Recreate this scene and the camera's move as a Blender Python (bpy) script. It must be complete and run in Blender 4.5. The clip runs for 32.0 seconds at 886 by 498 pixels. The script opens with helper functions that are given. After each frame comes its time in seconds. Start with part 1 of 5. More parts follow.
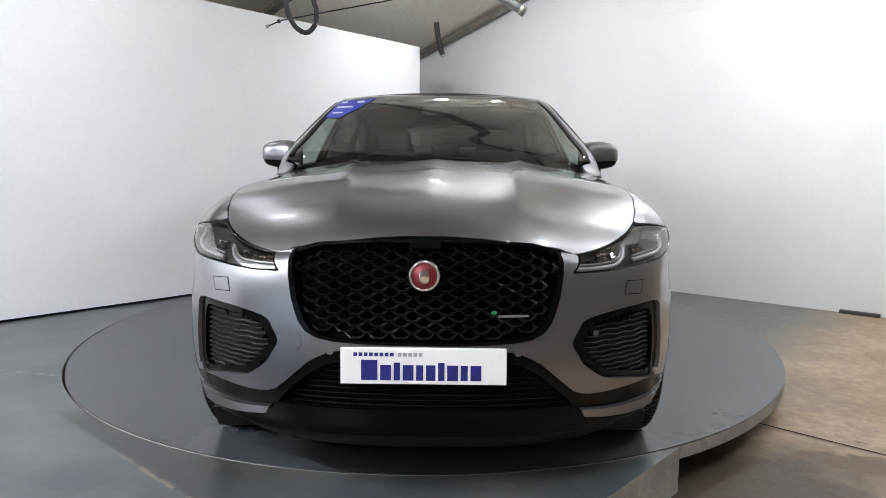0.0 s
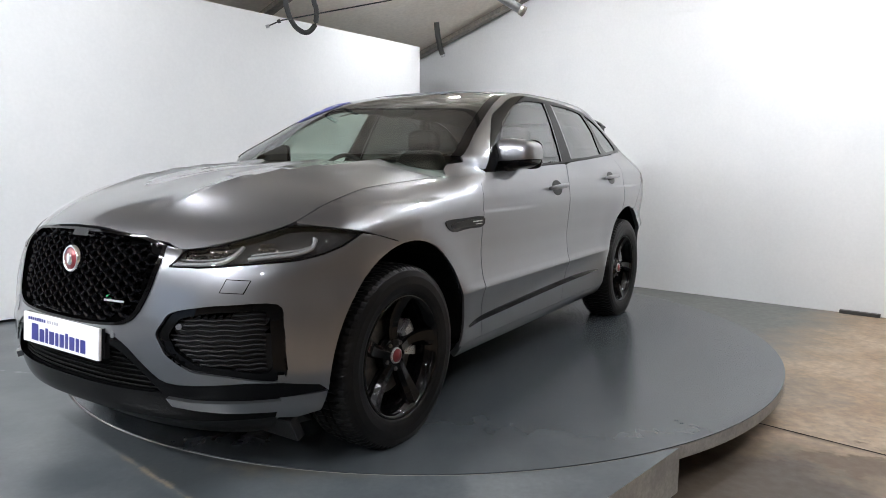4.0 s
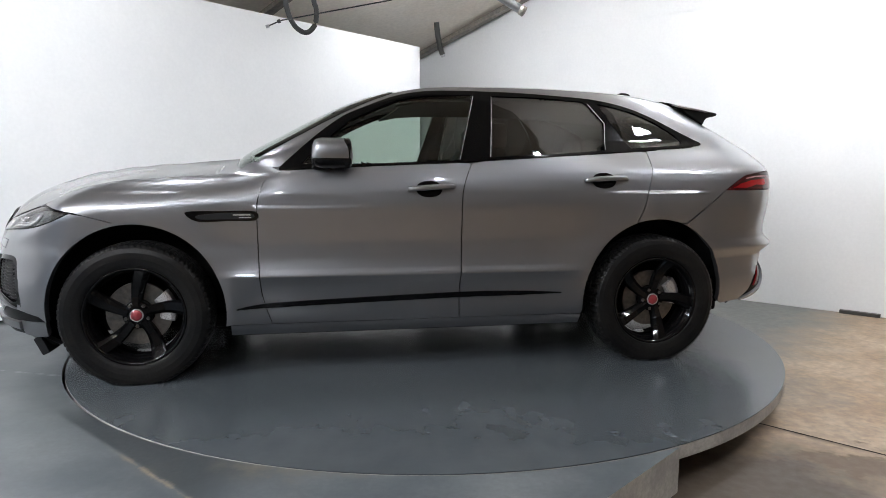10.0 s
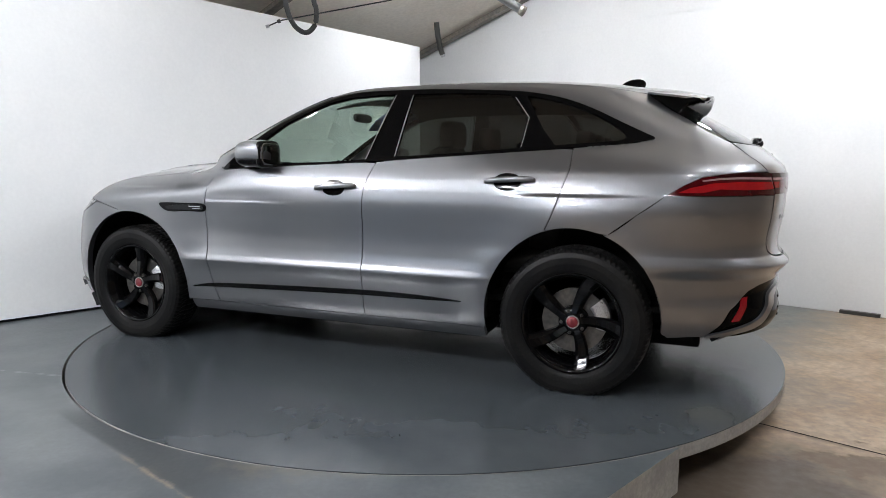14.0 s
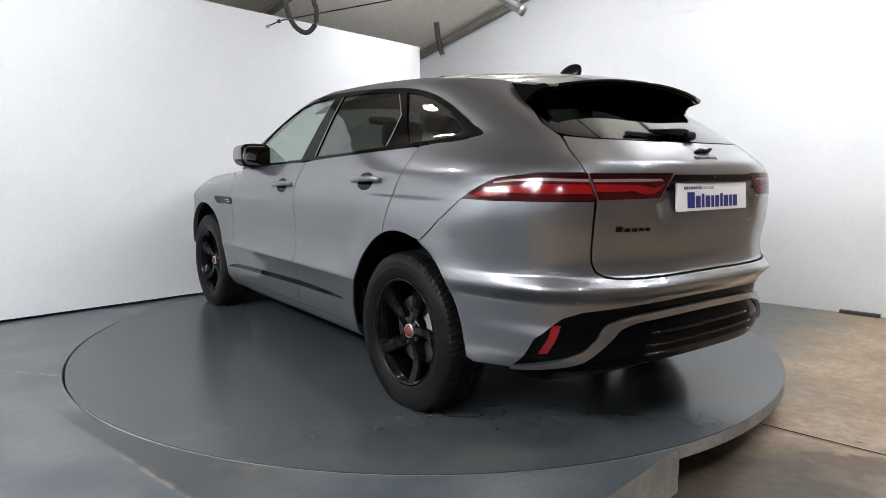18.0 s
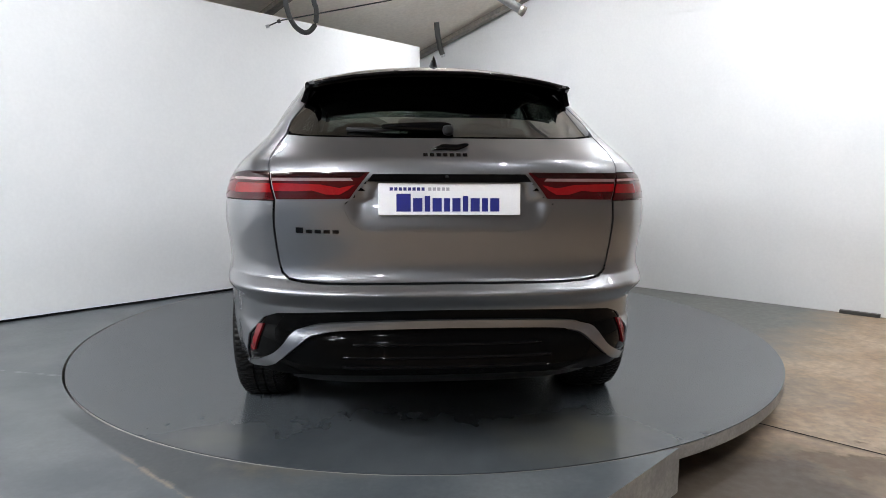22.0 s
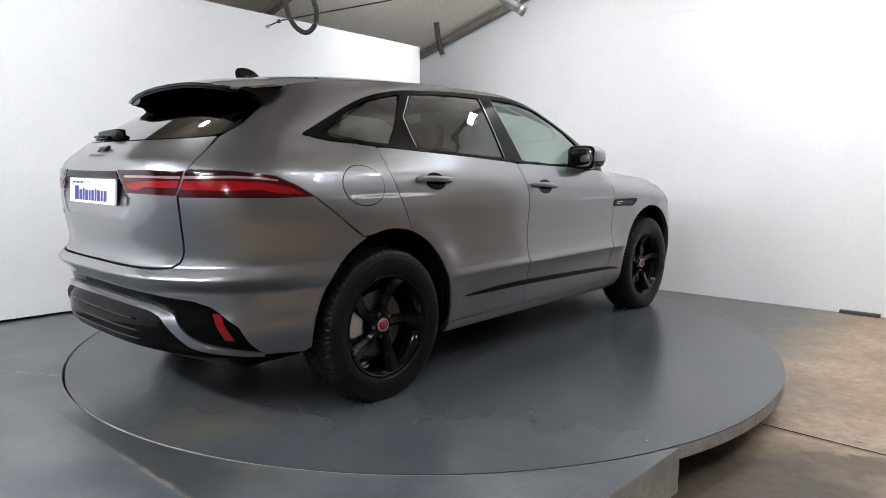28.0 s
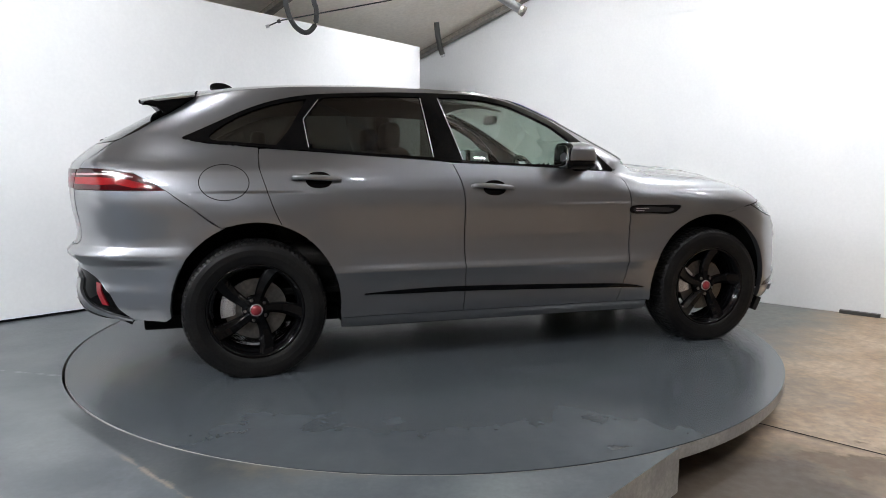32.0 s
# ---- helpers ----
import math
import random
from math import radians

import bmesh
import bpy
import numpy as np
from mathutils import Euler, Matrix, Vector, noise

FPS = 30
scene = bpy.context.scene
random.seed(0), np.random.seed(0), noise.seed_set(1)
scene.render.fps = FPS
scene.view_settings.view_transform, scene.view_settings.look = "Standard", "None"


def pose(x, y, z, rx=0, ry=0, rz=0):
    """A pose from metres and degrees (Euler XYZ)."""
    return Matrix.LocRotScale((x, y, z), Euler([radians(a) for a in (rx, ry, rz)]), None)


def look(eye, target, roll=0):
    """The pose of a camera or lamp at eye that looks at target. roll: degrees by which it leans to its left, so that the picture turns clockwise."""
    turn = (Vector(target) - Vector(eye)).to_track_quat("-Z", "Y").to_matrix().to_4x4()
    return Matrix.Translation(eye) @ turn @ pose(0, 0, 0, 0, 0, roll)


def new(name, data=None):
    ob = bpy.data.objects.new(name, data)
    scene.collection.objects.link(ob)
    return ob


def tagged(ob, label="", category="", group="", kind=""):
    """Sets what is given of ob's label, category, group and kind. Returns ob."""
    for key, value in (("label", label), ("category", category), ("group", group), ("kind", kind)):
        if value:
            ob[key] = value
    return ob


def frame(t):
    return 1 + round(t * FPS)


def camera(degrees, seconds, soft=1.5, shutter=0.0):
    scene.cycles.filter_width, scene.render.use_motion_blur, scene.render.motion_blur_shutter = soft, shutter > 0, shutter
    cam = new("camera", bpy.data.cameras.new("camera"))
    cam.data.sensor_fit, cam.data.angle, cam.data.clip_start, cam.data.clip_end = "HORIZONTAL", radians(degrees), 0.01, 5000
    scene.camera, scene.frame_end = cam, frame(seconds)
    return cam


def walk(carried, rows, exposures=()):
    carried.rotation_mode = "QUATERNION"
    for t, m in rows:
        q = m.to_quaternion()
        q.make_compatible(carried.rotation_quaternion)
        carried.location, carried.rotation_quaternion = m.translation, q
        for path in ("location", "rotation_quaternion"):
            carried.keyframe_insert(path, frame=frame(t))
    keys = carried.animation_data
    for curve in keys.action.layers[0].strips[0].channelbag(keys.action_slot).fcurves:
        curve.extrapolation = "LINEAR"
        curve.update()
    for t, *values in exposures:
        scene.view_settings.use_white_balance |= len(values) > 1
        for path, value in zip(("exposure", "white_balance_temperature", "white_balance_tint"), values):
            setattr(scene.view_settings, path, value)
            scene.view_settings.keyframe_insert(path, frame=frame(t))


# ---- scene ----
cam = camera(68.2, 32.0, soft=0.6)
EYE = look((0, -4.5805, 1.1405), (math.sin(radians(1.197)) * math.cos(radians(-7.218)), -4.5805 + math.cos(radians(1.197)) * math.cos(radians(-7.218)), 1.1405 + math.sin(radians(-7.218))), 0.305)
walk(cam, [(0.0, EYE), (32.0, EYE)], exposures=[(0, -.16), (3, -.15), (6, -.10), (8, -.05), (10.5, -.05), (13, -.15), (17, -.09), (21, -.16), (25, -.13), (28, -.09), (30, -.04), (32, -.04)])

# ---- light: the hall's dim sky light and added LED panels out of view (below) ----
world = bpy.data.worlds.new("hall_sky")
scene.world = world
world.use_nodes = True
wn = world.node_tree
sky = wn.nodes.new("ShaderNodeTexSky")
sky.sky_type, sky.sun_disc, sky.sun_elevation, sky.sun_rotation = "NISHITA", False, radians(48), radians(120)
sky.air_density, sky.dust_density, sky.ozone_density = .7, 4.0, 1.0
wn.links.new(sky.outputs[0], wn.nodes["Background"].inputs[0])
wn.nodes["Background"].inputs[1].default_value = 0.33
scene.view_settings.exposure = 0.0
PANEL_GLOW = 382.0


# ---- materials ----
def material(name, colour, rough=0.5, metal=0.0, grain=0.0, size=20.0, bump=0.0, coat=0.0, second=None, scale2=1.2, spread=(.4, .6), stretch=(1, 1, 1), spec=None):
    """A surface with two scales of variation: a fine grain and wide patches of a second colour."""
    m = bpy.data.materials.new(name)
    m.use_nodes = True
    nt = m.node_tree
    b = nt.nodes["Principled BSDF"]
    b.inputs["Base Color"].default_value = (*colour, 1)
    b.inputs["Roughness"].default_value, b.inputs["Metallic"].default_value = rough, metal
    b.inputs["Coat Weight"].default_value, b.inputs["Coat Roughness"].default_value = coat, 0.03
    if spec is not None:
        b.inputs["Specular IOR Level"].default_value = spec
    co = nt.nodes.new("ShaderNodeTexCoord")
    mp = nt.nodes.new("ShaderNodeMapping")
    mp.inputs["Scale"].default_value = stretch
    nt.links.new(co.outputs["Object"], mp.inputs[0])
    last = None
    if second:
        n2 = nt.nodes.new("ShaderNodeTexNoise")
        n2.inputs["Scale"].default_value, n2.inputs["Detail"].default_value, n2.inputs["Roughness"].default_value = scale2, 6, .62
        nt.links.new(mp.outputs[0], n2.inputs["Vector"])
        r2 = nt.nodes.new("ShaderNodeMapRange")
        r2.inputs[1].default_value, r2.inputs[2].default_value = spread
        nt.links.new(n2.outputs[0], r2.inputs[0])
        mx = nt.nodes.new("ShaderNodeMix")
        mx.data_type = "RGBA"
        mx.inputs[6].default_value, mx.inputs[7].default_value = (*colour, 1), (*second, 1)
        nt.links.new(r2.outputs[0], mx.inputs[0])
        last = mx.outputs[2]
    if grain or bump:
        n1 = nt.nodes.new("ShaderNodeTexNoise")
        n1.inputs["Scale"].default_value, n1.inputs["Detail"].default_value = size, 5
        nt.links.new(mp.outputs[0], n1.inputs["Vector"])
        if grain:
            hs = nt.nodes.new("ShaderNodeHueSaturation")
            rg = nt.nodes.new("ShaderNodeMapRange")
            rg.inputs[1].default_value, rg.inputs[2].default_value, rg.inputs[3].default_value, rg.inputs[4].default_value = .3, .7, 1 - grain, 1 + grain
            nt.links.new(n1.outputs[0], rg.inputs[0])
            nt.links.new(rg.outputs[0], hs.inputs["Value"])
            if last:
                nt.links.new(last, hs.inputs["Color"])
            else:
                hs.inputs["Color"].default_value = (*colour, 1)
            last = hs.outputs[0]
            rr = nt.nodes.new("ShaderNodeMapRange")
            rr.inputs[1].default_value, rr.inputs[2].default_value, rr.inputs[3].default_value, rr.inputs[4].default_value = .3, .7, max(0, rough - .25 * grain), min(1, rough + .25 * grain)
            nt.links.new(n1.outputs[0], rr.inputs[0])
            nt.links.new(rr.outputs[0], b.inputs["Roughness"])
        if bump:
            bp = nt.nodes.new("ShaderNodeBump")
            bp.inputs["Strength"].default_value, bp.inputs["Distance"].default_value = bump, .004
            nt.links.new(n1.outputs[0], bp.inputs["Height"])
            nt.links.new(bp.outputs[0], b.inputs["Normal"])
    if last:
        nt.links.new(last, b.inputs["Base Color"])
    return m


def glass(name, tint, gloss=1.0):
    """A thin pane: tinted see-through with a mirror gloss at grazing view."""
    m = bpy.data.materials.new(name)
    m.use_nodes = True
    nt = m.node_tree
    nt.nodes.remove(nt.nodes["Principled BSDF"])
    t, g, x, f, w, s = (nt.nodes.new(k) for k in ("ShaderNodeBsdfTransparent", "ShaderNodeBsdfGlossy", "ShaderNodeMixShader", "ShaderNodeLayerWeight", "ShaderNodeMath", "ShaderNodeMath"))
    t.inputs[0].default_value = (*tint, 1)
    g.inputs["Roughness"].default_value = .01
    g.inputs[0].default_value = (gloss, gloss, gloss, 1)
    f.inputs[0].default_value = .5
    w.operation, s.operation = "POWER", "MULTIPLY_ADD"
    w.inputs[1].default_value, s.inputs[1].default_value, s.inputs[2].default_value = 4.0, .9, .055
    for a, b in ((f.outputs["Facing"], w.inputs[0]), (w.outputs[0], s.inputs[0]), (s.outputs[0], x.inputs[0]), (t.outputs[0], x.inputs[1]), (g.outputs[0], x.inputs[2]), (x.outputs[0], nt.nodes["Material Output"].inputs[0])):
        nt.links.new(a, b)
    return m


def glow(name, colour, strength):
    m = bpy.data.materials.new(name)
    m.use_nodes = True
    b = m.node_tree.nodes["Principled BSDF"]
    b.inputs["Emission Color"].default_value, b.inputs["Emission Strength"].default_value = (*colour, 1), strength
    return m


PAINT = material("grey_metallic_paint", (.164, .168, .178), .35, .90, .05, 900, 0, 1.0, (.160, .164, .174), 3)
PAINT.node_tree.nodes["Principled BSDF"].inputs["Coat IOR"].default_value = 1.7
PAINT.node_tree.nodes["Principled BSDF"].inputs["Coat Roughness"].default_value = .006
GLOSS_BLACK = material("gloss_black", (.002, .002, .0023), .05, 0, .03, 60, 0, 0, spec=.16)
SATIN_BLACK = material("satin_black", (.002, .002, .0022), .10, 0, .03, 90, 0, 0, spec=.10)
GRILLE_BLACK = material("grille_black", (.006, .006, .007), .14, 0, .1, 60, 0, 0, spec=.55)
DEEP_BLACK = material("deep_black_gloss", (.002, .002, .002), .08, 0, .03, 90, 0, 0, spec=.045)
BLACK_PLASTIC = material("black_plastic", (.010, .010, .011), .42, 0, .25, 220, .15, spec=.2)
DARK = material("near_black_matte", (.004, .004, .004), .7, 0, .3, 40, spec=.06)
RUBBER = material("tyre_rubber", (.004, .004, .0043), .40, 0, .3, 90, .10, 0, (.008, .0076, .0072), 6, spec=.11)
RIM_BLACK = material("gloss_black_alloy", (.002, .002, .0022), .08, 0, .1, 50, 0, 0, spec=.18)
STEEL = material("brake_steel", (.075, .074, .072), .4, .9, .2, 60, .1, 0, (.11, .10, .09), 8)
SILVER = material("satin_silver", (.5, .5, .51), .28, .85, .08, 300)
CHROME = material("chrome", (.75, .75, .76), .08, 1.0, .03, 80)
LAMP_CHROME = material("lamp_reflector", (.20, .19, .18), .16, 1.0, .05, 80)
BADGE_RED = material("badge_red", (.17, .010, .016), .35, .2, .2, 300, .2, .6)
LAMP_RED = material("lamp_red", (.038, .001, .002), .10, 0, .1, 200, 0, 0, spec=.4)
LAMP_RED_BRIGHT = material("lamp_bright_red", (.19, .004, .006), .12, 0, .1, 200, 0, 0, spec=.4)
LAMP_REFLECTOR = material("reflector_red", (.13, .004, .007), .15, 0, .1, 200, 0, 0, spec=.4)
LAMP_DARK = material("lamp_smoked_red", (.012, .001, .0015), .10, 0, .1, 200, 0, 0, spec=.4)
LAMP_CLEAR = material("lamp_clear_strip", (.26, .16, .17), .2, .2, .05, 200, 0, .4)
LIGHT_GUIDE = material("lamp_light_guide", (.22, .22, .23), .25, .3, .05, 200, 0, .6)
PLATE_WHITE = material("plate_white", (.82, .82, .83), .3, 0, .03, 200, 0, .4)
PLATE_NAVY = material("plate_navy", (.012, .016, .16), .35, 0, .08, 200)
PLATE_GREY = material("plate_grey", (.35, .35, .38), .4, 0, .08, 200)
STICKER_BLUE = material("sticker_blue", (.03, .04, .33), .4, 0, .05, 200)
GREEN_DOT = material("badge_green", (.02, .28, .09), .3, 0, .1, 200)
LEATHER = material("dark_leather", (.012, .0115, .011), .5, 0, .25, 120, .25, spec=.25)
TRIM_GREY = material("grey_trim", (.05, .048, .046), .8, 0, .15, 180, .1)
GLASS_CLEAR = glass("green_tinted_glass", (.62, .71, .655))
GLASS_DARK = glass("privacy_glass", (.10, .108, .10))
GLASS_LAMP = glass("lamp_cover_glass", (.93, .93, .93))
MIRROR = material("mirror_glass", (.30, .31, .32), .02, 1.0, .02, 50)
WALL_WHITE = material("white_painted_board", (.755, .758, .76), .70, 0, .02, 40, .04, 0, (.715, .722, .728), .7)
FLOOR_GREY = material("grey_painted_deck", (.056, .065, .071), .32, 0, .14, 45, .012, 0, (.112, .122, .127), 1.6, (.42, .68))
DISC_GREY = material("grey_turntable_paint", (.045, .052, .058), .24, 0, .05, 9, 0, 0, (.066, .073, .078), 1.1, (.42, .76))
CONCRETE = material("brown_concrete", (.235, .163, .105), .60, 0, .26, 22, .2, 0, (.335, .255, .182), 2.4, (.38, .66))
EDGE_GREY = material("worn_grey_edge", (.30, .285, .26), .6, 0, .15, 60, .1, 0, (.22, .21, .2), 5)
ROOF_BEIGE = material("beige_roof_lining", (.84, .765, .665), .8, 0, .06, 25, .08, 0, (.88, .825, .75), .9)
BEAM_GREY = material("dusty_steel", (.20, .19, .18), .55, .4, .25, 30, .15, 0, (.30, .27, .23), 3)
CABLE_BLACK = material("black_rubber_hose", (.02, .02, .02), .55, 0, .2, 80)
STRAP = material("dark_steel_strap", (.05, .048, .045), .5, .3, .2, 40)
ZINC = material("galvanised_tube", (.45, .46, .47), .4, .8, .12, 60)
BACK_GREY = material("grey_hall_cladding", (.50, .49, .475), .8, 0, .1, 10, .05, 0, (.42, .405, .385), .5)
BACK_BROWN = material("brown_hall_cladding", (.33, .275, .225), .8, 0, .1, 10, .05, 0, (.27, .225, .18), .5)
LED = glow("led_diffuser", (.95, .99, 1.05), PANEL_GLOW)


def tinted(m, colour, steps, soft=.62, detail=5):
    """Lays a second colour over a material where all steps agree. A step: (nx, ny, d, from, to, rough edge) along nx x + ny y + d."""
    nt = m.node_tree
    b = nt.nodes["Principled BSDF"]
    under_ = b.inputs["Base Color"].links[0].from_socket
    co = nt.nodes.new("ShaderNodeTexCoord")
    mask = None
    for nx, ny, d, lo, hi, rag, size in steps:
        dot = nt.nodes.new("ShaderNodeVectorMath")
        dot.operation = "DOT_PRODUCT"
        dot.inputs[1].default_value = (nx, ny, 0)
        nt.links.new(co.outputs["Object"], dot.inputs[0])
        ab = nt.nodes.new("ShaderNodeMath")
        ab.operation = "ADD"
        ab.inputs[1].default_value = d
        nt.links.new(dot.outputs["Value"], ab.inputs[0])
        fold = nt.nodes.new("ShaderNodeMath")
        fold.operation = "ABSOLUTE"
        nt.links.new(ab.outputs[0], fold.inputs[0])
        n = nt.nodes.new("ShaderNodeTexNoise")
        n.inputs["Scale"].default_value, n.inputs["Detail"].default_value, n.inputs["Roughness"].default_value = size, detail, soft
        nt.links.new(co.outputs["Object"], n.inputs["Vector"])
        sc = nt.nodes.new("ShaderNodeMath")
        sc.operation = "MULTIPLY_ADD"
        sc.inputs[1].default_value, sc.inputs[2].default_value = rag, -rag / 2
        nt.links.new(n.outputs[0], sc.inputs[0])
        su = nt.nodes.new("ShaderNodeMath")
        nt.links.new(fold.outputs[0], su.inputs[0])
        nt.links.new(sc.outputs[0], su.inputs[1])
        mr = nt.nodes.new("ShaderNodeMapRange")
        mr.inputs[1].default_value, mr.inputs[2].default_value, mr.inputs[3].default_value, mr.inputs[4].default_value = lo, hi, 1, 0
        nt.links.new(su.outputs[0], mr.inputs[0])
        if mask:
            mu = nt.nodes.new("ShaderNodeMath")
            mu.operation = "MULTIPLY"
            nt.links.new(mask, mu.inputs[0])
            nt.links.new(mr.outputs[0], mu.inputs[1])
            mask = mu.outputs[0]
        else:
            mask = mr.outputs[0]
    mx = nt.nodes.new("ShaderNodeMix")
    mx.data_type = "RGBA"
    nt.links.new(mask, mx.inputs[0])
    nt.links.new(under_, mx.inputs[6])
    mx.inputs[7].default_value = (*colour, 1)
    nt.links.new(mx.outputs[2], b.inputs["Base Color"])


# grey overspray on the concrete towards the gable wall's inner corner, and darker brown patches
tinted(CONCRETE, (.122, .126, .120), [(.7606, -.6492, 3.216 + 20, 24.95, 25.55, 1.5, 1.3)])
tinted(CONCRETE, (.055, .040, .028), [(1, 0, -1.2, .5, 1.1, 1.2, 2.2), (0, 1, 2.0, .25, .7, .8, 2.5)])
tinted(CONCRETE, (.10, .066, .040), [(.3, 1, 1.2, .0, .10, 1.6, 3.1)])
# deck: a seam with its paint worn through, a darker sheet beside the disc, scratches
tinted(FLOOR_GREY, (.036, .041, .044), [(.662, .749, 2.10, .255, .275, .03, 3), (.749, -.662, -.45, .45, .70, .3, 2)])
tinted(FLOOR_GREY, (.24, .19, .125), [(.662, .749, 2.372, -.015, .010, .10, 11), (.749, -.662, -.85, .1, .6, .6, 5)])
tinted(FLOOR_GREY, (.10, .092, .072), [(.10, 1, 2.27, -.04, .05, .42, 5), (1, 0, .55, .05, .5, .9, 5)])
tinted(FLOOR_GREY, (.20, .21, .21), [(.25, 1, 1.6, -.012, .010, .10, 14), (1, 0, 2.2, .0, .8, .8, 6)])
# disc: tracks and dried dirt between the car's wheels, scuffed arcs
tinted(DISC_GREY, (.052, .058, .062), [(0, 1, -.08, .2, .95, .7, 1.6), (1, .2, -.2, 1.1, 2.1, .8, 1.8)], .5, 2.2)
tinted(DISC_GREY, (.078, .076, .064), [(1, 0, 1.95, .0, .40, .5, 3), (0, 1, .5, .0, .42, .5, 3)], .5, 2.2)
tinted(DISC_GREY, (.070, .073, .070), [(1, 0, 1.85, .0, .30, .5, 4), (0, 1, -1.05, .0, .22, .4, 4)], .5, 2.2)

# ---- mesh helpers ----
def link_mesh(name, verts, faces, mat, parent=None, label="", normals=None, smooth=True):
    me = bpy.data.meshes.new(name)
    me.from_pydata([tuple(v) for v in verts], [], faces)
    me.materials.append(mat)
    if smooth:
        me.polygons.foreach_set("use_smooth", [True] * len(me.polygons))
    if normals:
        me.normals_split_custom_set_from_vertices([tuple(n) for n in normals])
    ob = new(name, me)
    ob.parent = parent
    if label:
        ob["label"] = label
    return ob


def part(name, bm, mat, parent=None, label="", smooth=False):
    bmesh.ops.recalc_face_normals(bm, faces=bm.faces)
    me = bpy.data.meshes.new(name)
    bm.to_mesh(me)
    bm.free()
    me.materials.append(mat)
    if smooth:
        me.polygons.foreach_set("use_smooth", [True] * len(me.polygons))
    ob = new(name, me)
    ob.parent = parent
    if label:
        ob["label"] = label
    return ob


def thing(name, label, category, at=(0, 0, 0), group="", kind=""):
    return tagged_at(new(name), at, label, category, group, kind)


def tagged_at(ob, at, label, category, group="", kind=""):
    ob.location = at
    return tagged(ob, label, category, group, kind)


def box(bm, x0, x1, y0, y1, z0, z1, bevel=0.0, m=None):
    """A box with bevelled edges, added to bm."""
    r = bmesh.ops.create_cube(bm, size=1)
    bmesh.ops.transform(bm, verts=r["verts"], matrix=Matrix.Translation(((x0 + x1) / 2, (y0 + y1) / 2, (z0 + z1) / 2)) @ Matrix.Diagonal((x1 - x0, y1 - y0, z1 - z0, 1)))
    vs = r["verts"]
    if bevel:
        es = list({e for v in vs for e in v.link_edges})
        q = bmesh.ops.bevel(bm, geom=es, offset=bevel, segments=2, affect="EDGES", profile=.6)
        vs = list({v for f in q["faces"] for v in f.verts} | {v for v in vs if v.is_valid})
    if m is not None:
        bmesh.ops.transform(bm, verts=vs, matrix=m)
    return bm


def boxed(*a, **k):
    return box(bmesh.new(), *a, **k)


def lathe(bm, rows, n=48, axis="y", m=None):
    """A body of revolution. rows: radius and place along the axis."""
    rings = []
    for r, h in rows:
        ring = []
        for i in range(n):
            a = 2 * math.pi * i / n
            p = (r * math.cos(a), h, r * math.sin(a)) if axis == "y" else (r * math.cos(a), r * math.sin(a), h)
            ring.append(bm.verts.new(m @ Vector(p) if m is not None else p))
        rings.append(ring)
    for a, b in zip(rings, rings[1:]):
        for i in range(n):
            bm.faces.new((a[i], a[(i + 1) % n], b[(i + 1) % n], b[i]))
    return bm, rings


def tube(bm, pts, r, n=10, caps=True):
    """A round tube along a line of points."""
    rings = []
    pts = [Vector(p) for p in pts]
    for i, p in enumerate(pts):
        d = (pts[min(i + 1, len(pts) - 1)] - pts[max(i - 1, 0)]).normalized()
        u = d.cross(Vector((0, 0, 1)) if abs(d.z) < .9 else Vector((1, 0, 0))).normalized()
        w = d.cross(u)
        rings.append([bm.verts.new(p + r * (math.cos(2 * math.pi * k / n) * u + math.sin(2 * math.pi * k / n) * w)) for k in range(n)])
    for a, b in zip(rings, rings[1:]):
        for i in range(n):
            bm.faces.new((a[i], a[(i + 1) % n], b[(i + 1) % n], b[i]))
    if caps:
        bm.faces.new(rings[0])
        bm.faces.new(rings[-1][::-1])
    return bm


def blob(bm, centre, radii, e1=.5, e2=.5, nu=28, nv=16, shape=None, zlim=(-2, 2)):
    """A rounded block (superquadric); zlim keeps the part of it between two heights, from -1 to 1."""
    def pw(v, e):
        return math.copysign(abs(v) ** e, v)
    grid = []
    for j in range(nv + 1):
        lat = math.pi * (j / nv - .5)
        s = pw(math.sin(lat), e1)
        row = []
        for i in range(nu):
            lo = 2 * math.pi * i / nu
            p = Vector((pw(math.cos(lat), e1) * pw(math.cos(lo), e2), pw(math.cos(lat), e1) * pw(math.sin(lo), e2), max(zlim[0], min(zlim[1], s))))
            if shape:
                p = shape(p)
            row.append(bm.verts.new((centre[0] + p.x * radii[0], centre[1] + p.y * radii[1], centre[2] + p.z * radii[2])))
        grid.append(row)
    for a, b in zip(grid, grid[1:]):
        for i in range(nu):
            bm.faces.new((a[i], a[(i + 1) % nu], b[(i + 1) % nu], b[i]))
    bmesh.ops.remove_doubles(bm, verts=bm.verts, dist=1e-5)
    return bm


def half_plane(poly, axis, c, keep_above):
    out = []
    for i, p in enumerate(poly):
        q = poly[(i + 1) % len(poly)]
        a, b = (p[axis] - c, q[axis] - c) if keep_above else (c - p[axis], c - q[axis])
        if a >= 0:
            out.append(p)
        if (a > 0 > b) or (a < 0 < b):
            t = a / (a - b)
            r = [p[0] + (q[0] - p[0]) * t, p[1] + (q[1] - p[1]) * t]
            r[axis] = c
            out.append(tuple(r))
    return out


